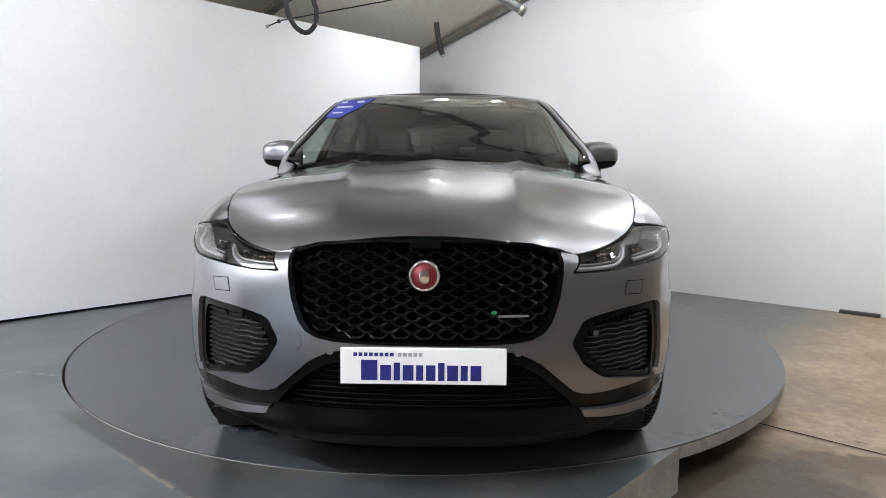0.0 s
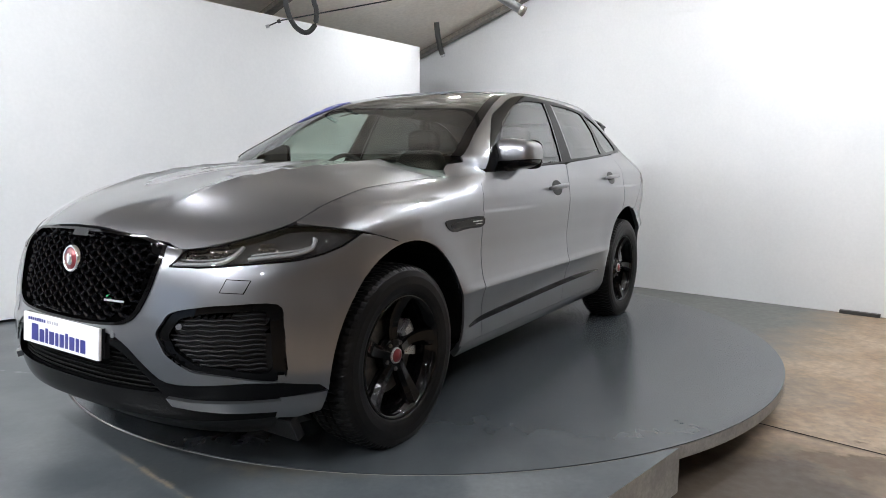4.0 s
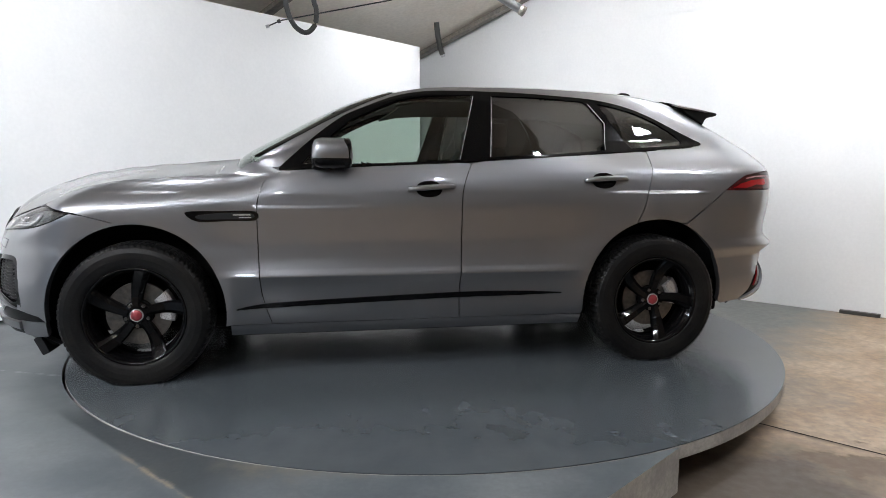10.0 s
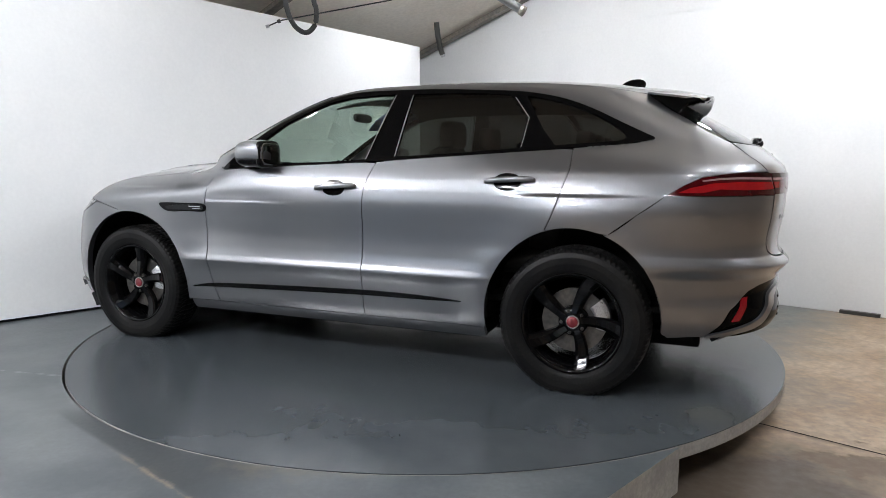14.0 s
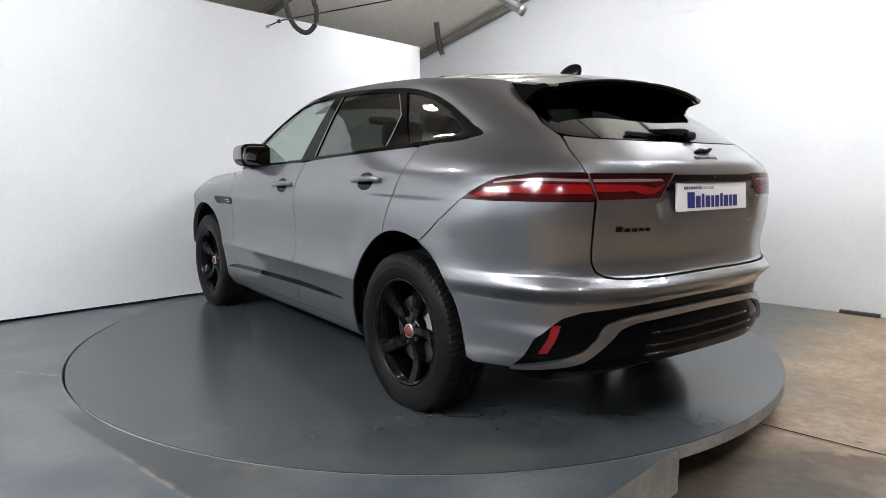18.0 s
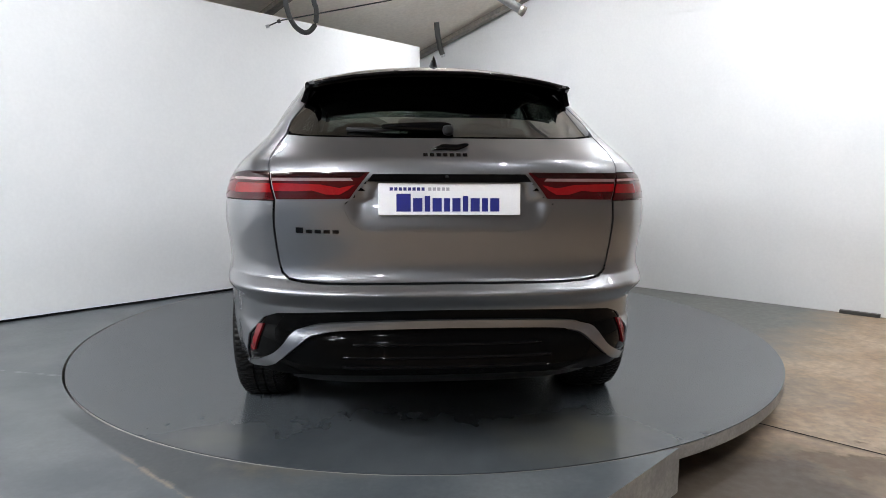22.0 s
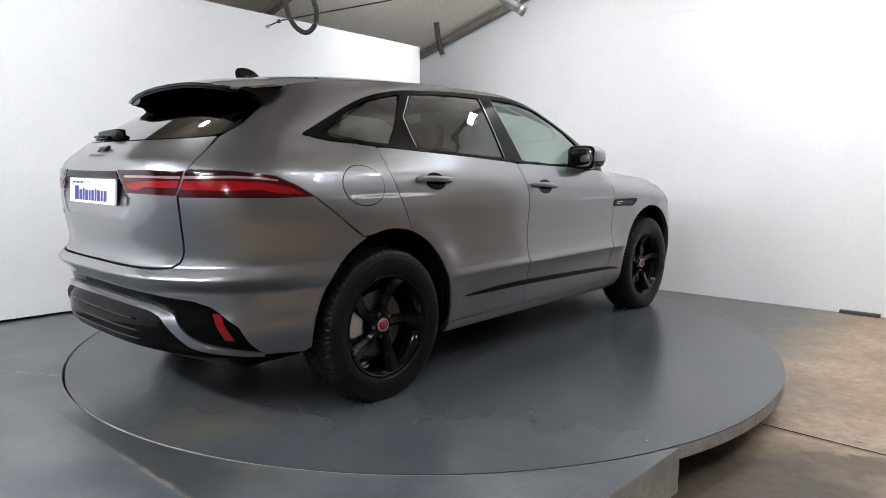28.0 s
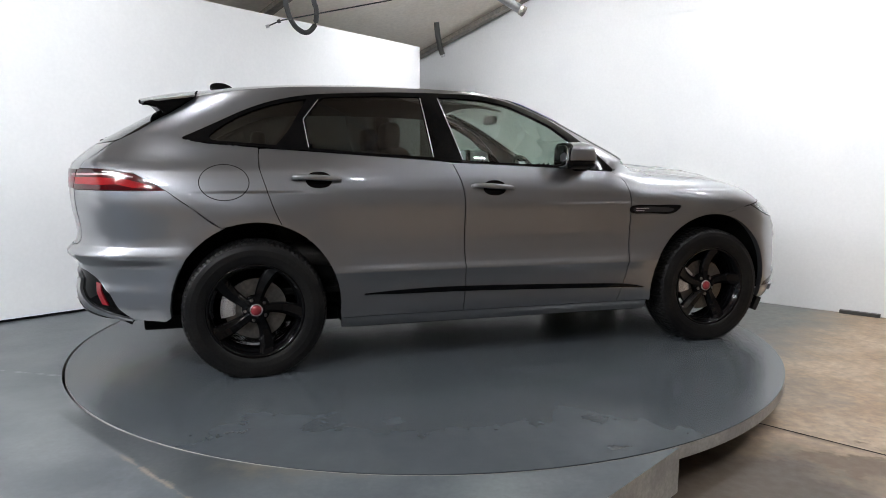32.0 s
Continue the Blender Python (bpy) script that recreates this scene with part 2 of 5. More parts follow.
def keyhole(outer, hole):
    """One outline out of an outline and a hole in it, by a slit."""
    i, j = min(((i, j) for i in range(len(outer)) for j in range(len(hole))), key=lambda ij: (outer[ij[0]][0] - hole[ij[1]][0]) ** 2 + (outer[ij[0]][1] - hole[ij[1]][1]) ** 2)
    area = lambda q: sum(q[k - 1][0] * q[k][1] - q[k][0] * q[k - 1][1] for k in range(len(q)))
    if area(outer) * area(hole) > 0:
        hole = hole[::-1]
        j = len(hole) - 1 - j
    return outer[:i + 1] + hole[j:] + hole[:j + 1] + outer[i:]


def line(pts, n=6):
    """A smooth line through points (Catmull-Rom)."""
    out = []
    for i in range(len(pts) - 1):
        p0, p1, p2, p3 = pts[max(0, i - 1)], pts[i], pts[i + 1], pts[min(len(pts) - 1, i + 2)]
        for k in range(n):
            t = k / n
            out.append(tuple(.5 * (2 * p1[c] + (p2[c] - p0[c]) * t + (2 * p0[c] - 5 * p1[c] + 4 * p2[c] - p3[c]) * t * t + (3 * p1[c] - p0[c] - 3 * p2[c] + p3[c]) * t ** 3) for c in (0, 1)))
    return out + [tuple(pts[-1])]


def loop(pts, n=5):
    """A smooth closed line through points."""
    m = len(pts)
    out = []
    for i in range(m):
        p0, p1, p2, p3 = pts[i - 1], pts[i], pts[(i + 1) % m], pts[(i + 2) % m]
        for k in range(n):
            t = k / n
            out.append(tuple(.5 * (2 * p1[c] + (p2[c] - p0[c]) * t + (2 * p0[c] - 5 * p1[c] + 4 * p2[c] - p3[c]) * t * t + (3 * p1[c] - p0[c] - 3 * p2[c] + p3[c]) * t ** 3) for c in (0, 1)))
    return out


def mirrored(fn):
    return lambda u, v: (lambda p: (p[0], -p[1], p[2]))(fn(u, v))


def normal_of(fn, u, v, h=(1e-3, 1e-3)):
    a, b = Vector(fn(u + h[0], v)) - Vector(fn(u - h[0], v)), Vector(fn(u, v + h[1])) - Vector(fn(u, v - h[1]))
    n = a.cross(b)
    p = Vector(fn(u, v))
    n = n.normalized() if n.length > 1e-12 else Vector((0, 0, 1))
    return n if n.dot(p - Vector((p.x * .55, 0, .75))) > 0 else -n


def raised(fn, d, h=(1e-3, 1e-3)):
    """The surface fn, moved out by d (a number or a function of u and v)."""
    return lambda u, v: tuple(Vector(fn(u, v)) + normal_of(fn, u, v, h) * (d(u, v) if callable(d) else d))


def panel(name, poly, fn, mat, parent, cell=(.03, .03), depth=.012, holes=(), back=False, label="", h=(1e-3, 1e-3), flat=False, up=False):
    """A sheet of thickness depth with the outline poly, on the surface fn(u, v): cut into cells, with its edges turned in."""
    poly = [tuple(p) for p in poly]
    for q in holes:
        poly = keyhole(poly, [tuple(p) for p in q])
    key, uv, faces = {}, [], []

    def vid(p):
        k = (round(p[0] * 2e4), round(p[1] * 2e4))
        if k not in key:
            key[k] = len(uv)
            uv.append(p)
        return key[k]
    us, vs = [p[0] for p in poly], [p[1] for p in poly]
    for j in range(math.floor(min(vs) / cell[1]), math.ceil(max(vs) / cell[1])):
        strip = half_plane(half_plane(poly, 1, j * cell[1], True), 1, (j + 1) * cell[1], False)
        if len(strip) < 3:
            continue
        su = [p[0] for p in strip]
        for i in range(math.floor(min(su) / cell[0]), math.ceil(max(su) / cell[0])):
            c = half_plane(half_plane(strip, 0, i * cell[0], True), 0, (i + 1) * cell[0], False)
            ids = []
            for p in c:
                k = vid(p)
                if not ids or ids[-1] != k:
                    ids.append(k)
            while len(ids) > 1 and ids[0] == ids[-1]:
                ids.pop()
            if len(ids) > 2 and len(set(ids)) == len(ids):
                faces.append(ids)
            elif len(ids) > 2:
                # an outline that touches itself: keep its simple loops
                stack = []
                for k in ids:
                    if k in stack:
                        cut = stack[stack.index(k):]
                        if len(cut) > 2:
                            faces.append(cut)
                        stack = stack[:stack.index(k) + 1]
                    else:
                        stack.append(k)
                if len(stack) > 2:
                    faces.append(stack)
    P = [Vector(fn(*p)) for p in uv]
    N = [Vector((0, 0, 1)) if up else normal_of(fn, *p, h) for p in uv]
    edges = {}
    good = []
    for f in faces:
        n = Vector((0, 0, 0))
        for a, b, in zip(f, f[1:] + f[:1]):
            n += P[a].cross(P[b])
        if n.dot(sum((N[k] for k in f), Vector())) < 0:
            f = f[::-1]
        good.append(f)
        for a, b in zip(f, f[1:] + f[:1]):
            edges[(a, b)] = edges.get((a, b), 0) + 1
    V, NN, F = list(P), list(N), list(good)
    if depth:
        inner = {}

        def low(k):
            if k not in inner:
                inner[k] = P[k] - N[k] * depth
            return inner[k]
        on_cut = lambda p, q, i: abs(p[i] - q[i]) < 1e-9 and abs(p[i] / cell[i] - round(p[i] / cell[i])) < 1e-6
        for a, b in [e for e in edges if (e[1], e[0]) not in edges]:
            if on_cut(uv[a], uv[b], 0) or on_cut(uv[a], uv[b], 1):
                continue
            s = len(V)
            q = [P[b], P[a], low(a), low(b)]
            n = (q[1] - q[0]).cross(q[2] - q[0])
            n = n.normalized() if n.length > 1e-12 else N[a]
            V += q
            NN += [n] * 4
            F.append([s, s + 1, s + 2, s + 3])
        if back:
            s = len(V)
            V += [P[k] - N[k] * depth for k in range(len(P))]
            NN += [-n for n in N]
            F += [[s + k for k in f[::-1]] for f in good]
    return link_mesh(name, V, F, mat, parent, label, None if flat else NN, not flat)


def bar_writing(parent, fn, mat, spots, depth=.0015, cell=(.05, .05)):
    """Plain bars in place of writing: (u0, u1, v0, v1) each, on the surface fn."""
    for u0, u1, v0, v1 in spots:
        link_mesh("letter_bar", [fn(u, v) for u, v in ((u0, v0), (u1, v0), (u1, v1), (u0, v1))], [[0, 1, 2, 3]], mat, parent, "", None, False)


# ---- the place: hall axes run along (U) and away from (V) the long white wall ----
U, V_ = Vector((.7095, .7047, 0)), Vector((.7047, -.7095, 0))


def hall(u, v, z=0):
    return (U.x * u + V_.x * v, U.y * u + V_.y * v, z)


DISC_R, FLOOR_Z, WALL_V = 2.264, -.20, -2.325
G0, GD = Vector((-.149, 4.779, 0)), Vector((.7606, -.6492, 0))      # gable wall: a point and its run
GE = Vector((.6492, .7606, 0))


def roof_z(p, pitch=.302):
    return 2.77 + pitch * (Vector((p[0], p[1], 0)) - G0).dot(GD)


def sheet(name, corners, thick, mat, label, category="", kind="structure"):
    """A flat slab: its corners in order, thickened along its normal."""
    bm = bmesh.new()
    vs = [bm.verts.new(c) for c in corners]
    f = bm.faces.new(vs)
    r = bmesh.ops.extrude_face_region(bm, geom=[f])
    n = (Vector(corners[1]) - Vector(corners[0])).cross(Vector(corners[2]) - Vector(corners[0])).normalized()
    bmesh.ops.translate(bm, verts=[v for v in r["geom"] if isinstance(v, bmesh.types.BMVert)], vec=n * thick)
    return tagged(part(name, bm, mat), label, category, kind=kind)


# floor of the hall, one slab with an open joint along the turntable
FAR = [(-40, -40), (40, -40), (40, 30), (-40, 30)]
sheet("floor", [(x, y, FLOOR_Z) for x, y in FAR[::-1]], .2, CONCRETE, "stained brown concrete hall floor with overspray and joints")
j0, j1 = Vector((1.40, -.98, FLOOR_Z)), Vector((4.4, -3.85, FLOOR_Z))
jn = (j1 - j0).normalized().cross(Vector((0, 0, 1))) * .006
tagged(link_mesh("floor_joint", [j0 - jn + Vector((0, 0, .004)), j1 - jn + Vector((0, 0, .004)), j1 + jn + Vector((0, 0, .004)), j0 + jn + Vector((0, 0, .004))], [[0, 1, 2, 3]], DARK, None, "", None, False), "dark joint in the concrete floor", kind="structure")

# long white wall: a board partition that stands just clear of the deck
u0, u1 = -8.0, 2.06
ztop = lambda u: 2.515 - .0205 * u
sheet("wall_west", [hall(u0, WALL_V, .022), hall(u1, WALL_V, .022), hall(u1, WALL_V, ztop(u1)), hall(u0, WALL_V, ztop(u0))], .09, WALL_WHITE, "white painted board partition with a dark gap at its foot")
# recessed near-black slab: the gap's shade put into its colour
sheet("wall_gap_shade", [hall(u0, WALL_V - .03, -.1), hall(u1, WALL_V - .03, -.1), hall(u1, WALL_V - .03, .03), hall(u0, WALL_V - .03, .03)], .05, DARK, "near-black strip that stands for the shade in the gap under the partition")

# gable wall
def gable(s, z):
    p = G0 + GD * s
    return (p.x, p.y, z)


s0, s1 = -6.0, 6.9
sheet("wall_gable", [gable(s1, FLOOR_Z), gable(s0, FLOOR_Z), gable(s0, max(1.0, roof_z(gable(s0, 0)))), gable(s1, roof_z(gable(s1, 0)))], .12, WALL_WHITE, "white painted gable wall of the photo bay")
# the seam between the boards of the gable wall
sheet("trim", [gable(.35, 2.745), gable(4.6, 2.735), gable(4.6, 2.749), gable(.35, 2.759)], .004, WALL_WHITE, "thin joint strip between the wall boards")

# rest of the hall, unseen: closes the place behind the camera, brown parts darken reflections
def corner(s, e):
    p = G0 + GD * s - GE * e
    return p


far = 15.0
DAY_OPENING = (1.0, 5.0)


def hall_wall(name, a, b, label="unseen plain grey cladding that closes the hall", mat=BACK_GREY):
    return sheet(name, [(a.x, a.y, FLOOR_Z), (b.x, b.y, FLOOR_Z), (b.x, b.y, max(1.0, roof_z(b))), (a.x, a.y, max(1.0, roof_z(a)))], .12, mat, label)


EAST = 13.0
hall_wall("wall_east", corner(EAST, far), corner(EAST, 0), "unseen dark brown hall cladding that darkens reflections", BACK_BROWN)
hall_wall("wall_north", corner(-6, 0), corner(-6, far))
hall_wall("wall_gable_2", corner(EAST, 0), corner(6.9, 0), "unseen dark brown cladding beside the white bay", BACK_BROWN)
# the unseen end wall has an opening, added to let daylight in for reflections
hall_wall("wall_south_1", corner(-6, far), corner(DAY_OPENING[0], far))
hall_wall("wall_south_2", corner(DAY_OPENING[1], far), corner(EAST, far), "unseen dark brown hall cladding that darkens reflections", BACK_BROWN)
a, b = corner(DAY_OPENING[0], far), corner(DAY_OPENING[1], far)
sheet("wall_south_3", [(a.x, a.y, 3.0), (b.x, b.y, 3.0), (b.x, b.y, max(3.1, roof_z(b))), (a.x, a.y, max(3.05, roof_z(a)))], .12, BACK_GREY, "unseen cladding over the added daylight opening")
def ceiling_slab(name, e0, e1, mat, label):
    sheet(name, [(q.x, q.y, roof_z(q)) for q in (corner(-6.2, e0), corner(EAST + .2, e0), corner(EAST + .2, e1), corner(-6.2, e1))], .1, mat, label)


ceiling_slab("ceiling", -.2, 4.2, ROOF_BEIGE, "beige lined pitched roof above the bay")
# unseen roof behind the camera, coloured dark to deepen the window reflections
ceiling_slab("ceiling_2", 4.203, far + .2, BACK_BROWN, "unseen brown hall roof that darkens reflections")


def along(e, s, drop=0.0):
    p = corner(s, e)
    return Vector((p.x, p.y, roof_z(p) - drop))


def rafter(e, name_label):
    """A steel channel under the roof, running up its slope: web and two flanges."""
    t = thing("roof_rafter", name_label, "rafter", along(e, 0), "roof rafters")
    o = along(e, 0)
    sl = (along(e, 1) - along(e, 0)).normalized()
    si = GE
    up = sl.cross(si).normalized()
    up = up if up.z > 0 else -up
    for nm, w0, w1, h0, h1 in (("web", -.006, .006, -.17, -.008), ("lower_flange", -.05, .05, -.185, -.172), ("upper_flange", -.05, .05, -.010, -.002)):
        bm = bmesh.new()
        vs = []
        for s in (-5.5, 12.8):
            for w, hh in ((w0, h0), (w1, h0), (w1, h1), (w0, h1)):
                vs.append(bm.verts.new(sl * s + si * w + up * hh))
        for f in ((0, 1, 2, 3), (7, 6, 5, 4), (0, 4, 5, 1), (1, 5, 6, 2), (2, 6, 7, 3), (3, 7, 4, 0)):
            bm.faces.new([vs[k] for k in f])
        part(nm, bm, BEAM_GREY, t)
    return t


for e in (.10, 2.75, 5.4, 8.05, 10.7, 13.35):
    rafter(e, "dusty grey steel rafter under the beige roof")

# deck round the turntable


def deck(name, outline, label, edge=EDGE_GREY):
    """A raised slab with the turntable's round opening, in the hall's own axes."""
    e = panel(name, outline, lambda u, v: hall(u, v, 0), FLOOR_GREY, None, (.12, .12), .195, flat=True, up=True)
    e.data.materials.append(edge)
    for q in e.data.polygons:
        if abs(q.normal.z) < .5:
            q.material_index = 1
    return tagged(e, label, kind="structure")


R1 = DISC_R + .014
rim = lambda a: (R1 * math.cos(radians(a)), R1 * math.sin(radians(a)))
# near deck: its open edge starts where it leaves the turntable
aA = math.degrees(math.atan2(2.17, -.70))
aB = math.degrees(math.atan2(.036, 2.745))
near = [(-7.5, WALL_V + .004), (-.2, WALL_V + .004)] + [rim(a) for a in [269 - k for k in range(0, int(269 - aA - 1))]] + [(-.705, 2.172), (-7.5, 2.172)]
deck("deck_near", near, "grey painted raised deck beside the turntable, scuffed, with a raw edge")
farp = [(-.19, WALL_V + .004), (2.745, WALL_V + .004), (2.745, .036), rim(1.0)] + [rim(a) for a in [-k * 2 for k in range(0, 46)]]
# its side faces are coloured near-black instead of the near deck's grey
deck("deck_far", farp, "grey painted raised deck with near-black sides behind the turntable", DARK)
# cable cover box and small litter on the low floor
b1 = boxed(-.16, .16, -.03, .03, 0, .03, .004)
p = Vector((3.96, 1.24, FLOOR_Z))
t = tagged_at(part("floor_bracket", b1, STRAP), p, "small dark metal bracket on the floor at the wall", "bracket")
t.rotation_euler[2] = math.atan2(GD.y, GD.x)
b2 = boxed(-.035, .035, -.02, .02, 0, .012, .004)
tagged_at(part("paper_scrap", b2, PLATE_WHITE), (1.55, -2.16, FLOOR_Z), "small crumpled scrap of white paper on the floor", "paper scrap")

# ---- hanging gear under the roof ----
def on_ray(px, py, dist):
    """A point on the line of sight, for gear that hangs free."""
    m = EYE
    half = math.tan(radians(34.1))
    d = (m.to_3x3() @ Vector(((2 * px - 1) * half, (.5 - py) * 2 * half * .5625, -1))).normalized()
    return m.translation + d * dist


hose = thing("hanging_hose", "black rubber hose hanging in a loop from the roof", "hose", on_ray(.34, -.03, 6.2))
o = hose.location
pts = [on_ray(x, y, 6.2) - o for x, y in line([(.318, -.06), (.322, 0), (.326, .03), (.334, .055), (.346, .066), (.3555, .05), (.357, .02), (.354, 0), (.352, -.06)], 5)]
part("hose", tube(bmesh.new(), pts, .022, 10), CABLE_BLACK, hose, smooth=True)
wire = thing("tension_wire", "thin dark steel wire with a small end fitting", "wire", on_ray(.31, .045, 6.0))
o = wire.location
part("wire", tube(bmesh.new(), [on_ray(.302, .053, 6.0) - o, on_ray(.318, .041, 6.0) - o, on_ray(.44, .001, 6.0) - o, on_ray(.5, -.03, 6.0) - o], .006, 6), CABLE_BLACK, wire)
part("end_fitting", tube(bmesh.new(), [on_ray(.300, .054, 6.0) - o, on_ray(.304, .052, 6.0) - o], .014, 8), ZINC, wire)
part("clamp", tube(bmesh.new(), [on_ray(.313, .044, 6.0) - o, on_ray(.3165, .042, 6.0) - o], .016, 8), CABLE_BLACK, wire)
pipe = thing("steel_tube", "galvanised steel tube end hanging from the roof", "tube", on_ray(.57, 0, 7.2))
o = pipe.location
part("tube", tube(bmesh.new(), [on_ray(.535, -.04, 7.2) - o, on_ray(.5895, .022, 7.2) - o], .045, 14), ZINC, pipe, smooth=True)
part("tube_end", tube(bmesh.new(), [on_ray(.5875, .0195, 7.2) - o, on_ray(.592, .0245, 7.19) - o], .052, 14), BEAM_GREY, pipe, smooth=True)
brk = thing("hanging_bracket", "dark bent steel strap hanging from the rafter", "bracket", on_ray(.495, .07, 8.2))
o = brk.location
part("strap", tube(bmesh.new(), [on_ray(x, y, 8.2) - o for x, y in ((.4925, .045), (.494, .07), (.4965, .095), (.4995, .110))], .032, 8), STRAP, brk)
part("hook", tube(bmesh.new(), [on_ray(.4995, .108, 8.2) - o, on_ray(.5005, .115, 8.2) - o], .024, 8), ZINC, brk)


# ---- LED panels, all out of view ----
def unseen_led_panel(x, y, z, w, d, rz):
    t = thing("unseen_led_panel", "white LED panel light added out of view under the roof", "ceiling light", (x, y, z), "LED panels")
    t.rotation_euler[2] = radians(rz)
    part("housing", boxed(-w * .42, w * .42, -.04, .04, .062, .10, .006), PLATE_WHITE, t)
    part("diffuser", boxed(-w / 2, w / 2, -d / 2, d / 2, 0, .06), LED, t)
    part("end_cap", boxed(-w / 2 - .012, -w / 2, -d / 2, d / 2, -.002, .064), PLATE_WHITE, t)
    for k in (-1, 1):
        part("hanger", tube(bmesh.new(), [(k * w * .36, 0, .10), (k * w * .36, 0, roof_z((x, y)) - z)], .004, 6), ZINC, t)
    part("end_cap", boxed(w / 2, w / 2 + .012, -d / 2, d / 2, -.002, .064), PLATE_WHITE, t)
    return t


# places fitted to even the wall brightness; the small ones only fill dim spots
for x, y, z, w, rz in ((-4.62, -3.07, 3.0, .80, 135), (-3.98, -3.73, 3.0, .80, 135), (-2.47, -4.93, 3.2, .47, 135), (-1.93, -5.47, 3.2, .47, 135), (3.72, -2.13, 3.9, .29, 135), (4.08, -2.47, 3.9, .29, 135),
                       (3.0, .45, 3.4, .32, 135), (1.3, -4.4, 3.6, .15, 135), (-1.9, -.5, 2.85, .09, 45), (.1, 2.0, 2.95, .10, 45), (.75, 2.1, 3.2, .10, -40), (2.0, -2.6, 3.5, .10, 135), (4.6, -1.0, 3.8, .10, 135)):
    unseen_led_panel(x, y, z, w, .10, rz)
# unseen row behind the camera, which also brightens the car's flanks
for s in (2.5, 5.5, 8.5):
    p = corner(s, 10.6)
    unseen_led_panel(p.x, p.y, 3.4, .36, .10, -40)

# ---- turntable ----
turntable = thing("turntable", "round grey painted car turntable with worn rim", "turntable")
circle = [(DISC_R * math.cos(radians(a)), DISC_R * math.sin(radians(a))) for a in range(0, 360, 2)]
plate = panel("plate", circle, lambda u, v: (u, v, 0.0), DISC_GREY, turntable, (.3, .3), .004, flat=True, up=True)
bm, rings = lathe(bmesh.new(), [(DISC_R - .004, -.0042), (DISC_R, -.008), (DISC_R, -.062), (DISC_R - .004, -.066), (DISC_R - .3, -.066)], 180, "z")
part("rim", bm, EDGE_GREY, turntable)
bm, rings = lathe(bmesh.new(), [(1.45, -.066), (1.45, -.197)], 64, "z")
part("drum", bm, DARK, turntable)


# ---- the car's surfaces: x forward, y left, z up, origin between the wheels on the turntable ----
class Curve:
    """A smooth monotone curve through a few knots."""

    def __init__(self, *knots):
        self.k = sorted(knots)
        n = len(self.k)
        d = [(self.k[i + 1][1] - self.k[i][1]) / (self.k[i + 1][0] - self.k[i][0]) for i in range(n - 1)]
        self.m = [d[0]] + [0 if d[i - 1] * d[i] <= 0 else 2 * d[i - 1] * d[i] / (d[i - 1] + d[i]) for i in range(1, n - 1)] + [d[-1]]

    def __call__(self, t):
        k = self.k
        if t <= k[0][0]:
            return k[0][1]
        if t >= k[-1][0]:
            return k[-1][1]
        i = 0
        while t > k[i + 1][0]:
            i += 1
        h = k[i + 1][0] - k[i][0]
        a = (t - k[i][0]) / h
        return ((1 + 2 * a) * (1 - a) ** 2 * k[i][1] + a * (1 - a) ** 2 * h * self.m[i]
                + a * a * (3 - 2 * a) * k[i + 1][1] + a * a * (a - 1) * h * self.m[i + 1])


def ease(a, b, t):
    t = min(1, max(0, (t - a) / (b - a)))
    return t * t * (3 - 2 * t)


# half width of the side by height
WIDE = Curve((.16, .80), (.22, .855), (.28, .895), (.34, .91), (.42, .920), (.50, .934), (.548, .9505), (.561, .9555), (.573, .951), (.60, .942), (.66, .932), (.73, .928), (.82, .934), (.93, .943),
             (1.0, .936), (1.06, .922), (1.10, .908), (1.15, .888), (1.2, .868), (1.28, .832), (1.36, .795), (1.45, .75), (1.52, .712), (1.56, .685), (1.6, .64), (1.66, .5))
PLAIN = Curve((.16, .80), (.22, .855), (.28, .893), (.34, .908), (.42, .921), (.50, .927), (.58, .930), (.66, .931), (.73, .928))
# the nose, the windscreen, the tail on the centre line by height
NOSE = Curve((.10, 2.10), (.16, 2.19), (.21, 2.25), (.29, 2.30), (.40, 2.32), (.5, 2.325), (.6, 2.31), (.7, 2.285), (.8, 2.255), (.88, 2.225), (.92, 2.20), (.96, 2.16), (1.035, 1.97), (1.1, 1.9))
SCREEN = Curve((1.10, 1.02), (1.188, .943), (1.313, .722), (1.404, .554), (1.485, .389), (1.549, .224), (1.581, .10), (1.61, -.08), (1.66, -.5))
TAIL = Curve((.18, -2.22), (.25, -2.33), (.3, -2.39), (.35, -2.425), (.40, -2.445), (.47, -2.44), (.53, -2.418), (.60, -2.428), (.655, -2.466), (.668, -2.474), (.675, -2.471), (.70, -2.448), (.725, -2.424), (.77, -2.415), (.9, -2.432), (1.0, -2.44), (1.10, -2.438), (1.15, -2.425),
             (1.172, -2.405), (1.2, -2.375), (1.25, -2.315), (1.30, -2.24), (1.406, -2.06), (1.5, -1.89), (1.56, -1.77), (1.6, -1.65), (1.66, -1.4))
# the line where the wing or the cantrail meets the bonnet or the roof
WING = Curve((.80, 1.10), (.97, 1.092), (1.18, 1.079), (1.344, 1.068), (1.508, 1.055), (1.674, 1.022), (1.775, .988), (1.878, .937), (2.0, .895), (2.1, .862), (2.15, .85), (2.19, .86), (2.22, .885))
RAIL = Curve((-1.95, 1.475), (-1.7, 1.527), (-1.4, 1.567), (-1.1, 1.586), (-.7, 1.595), (-.3, 1.592), (-.085, 1.581), (.078, 1.549))
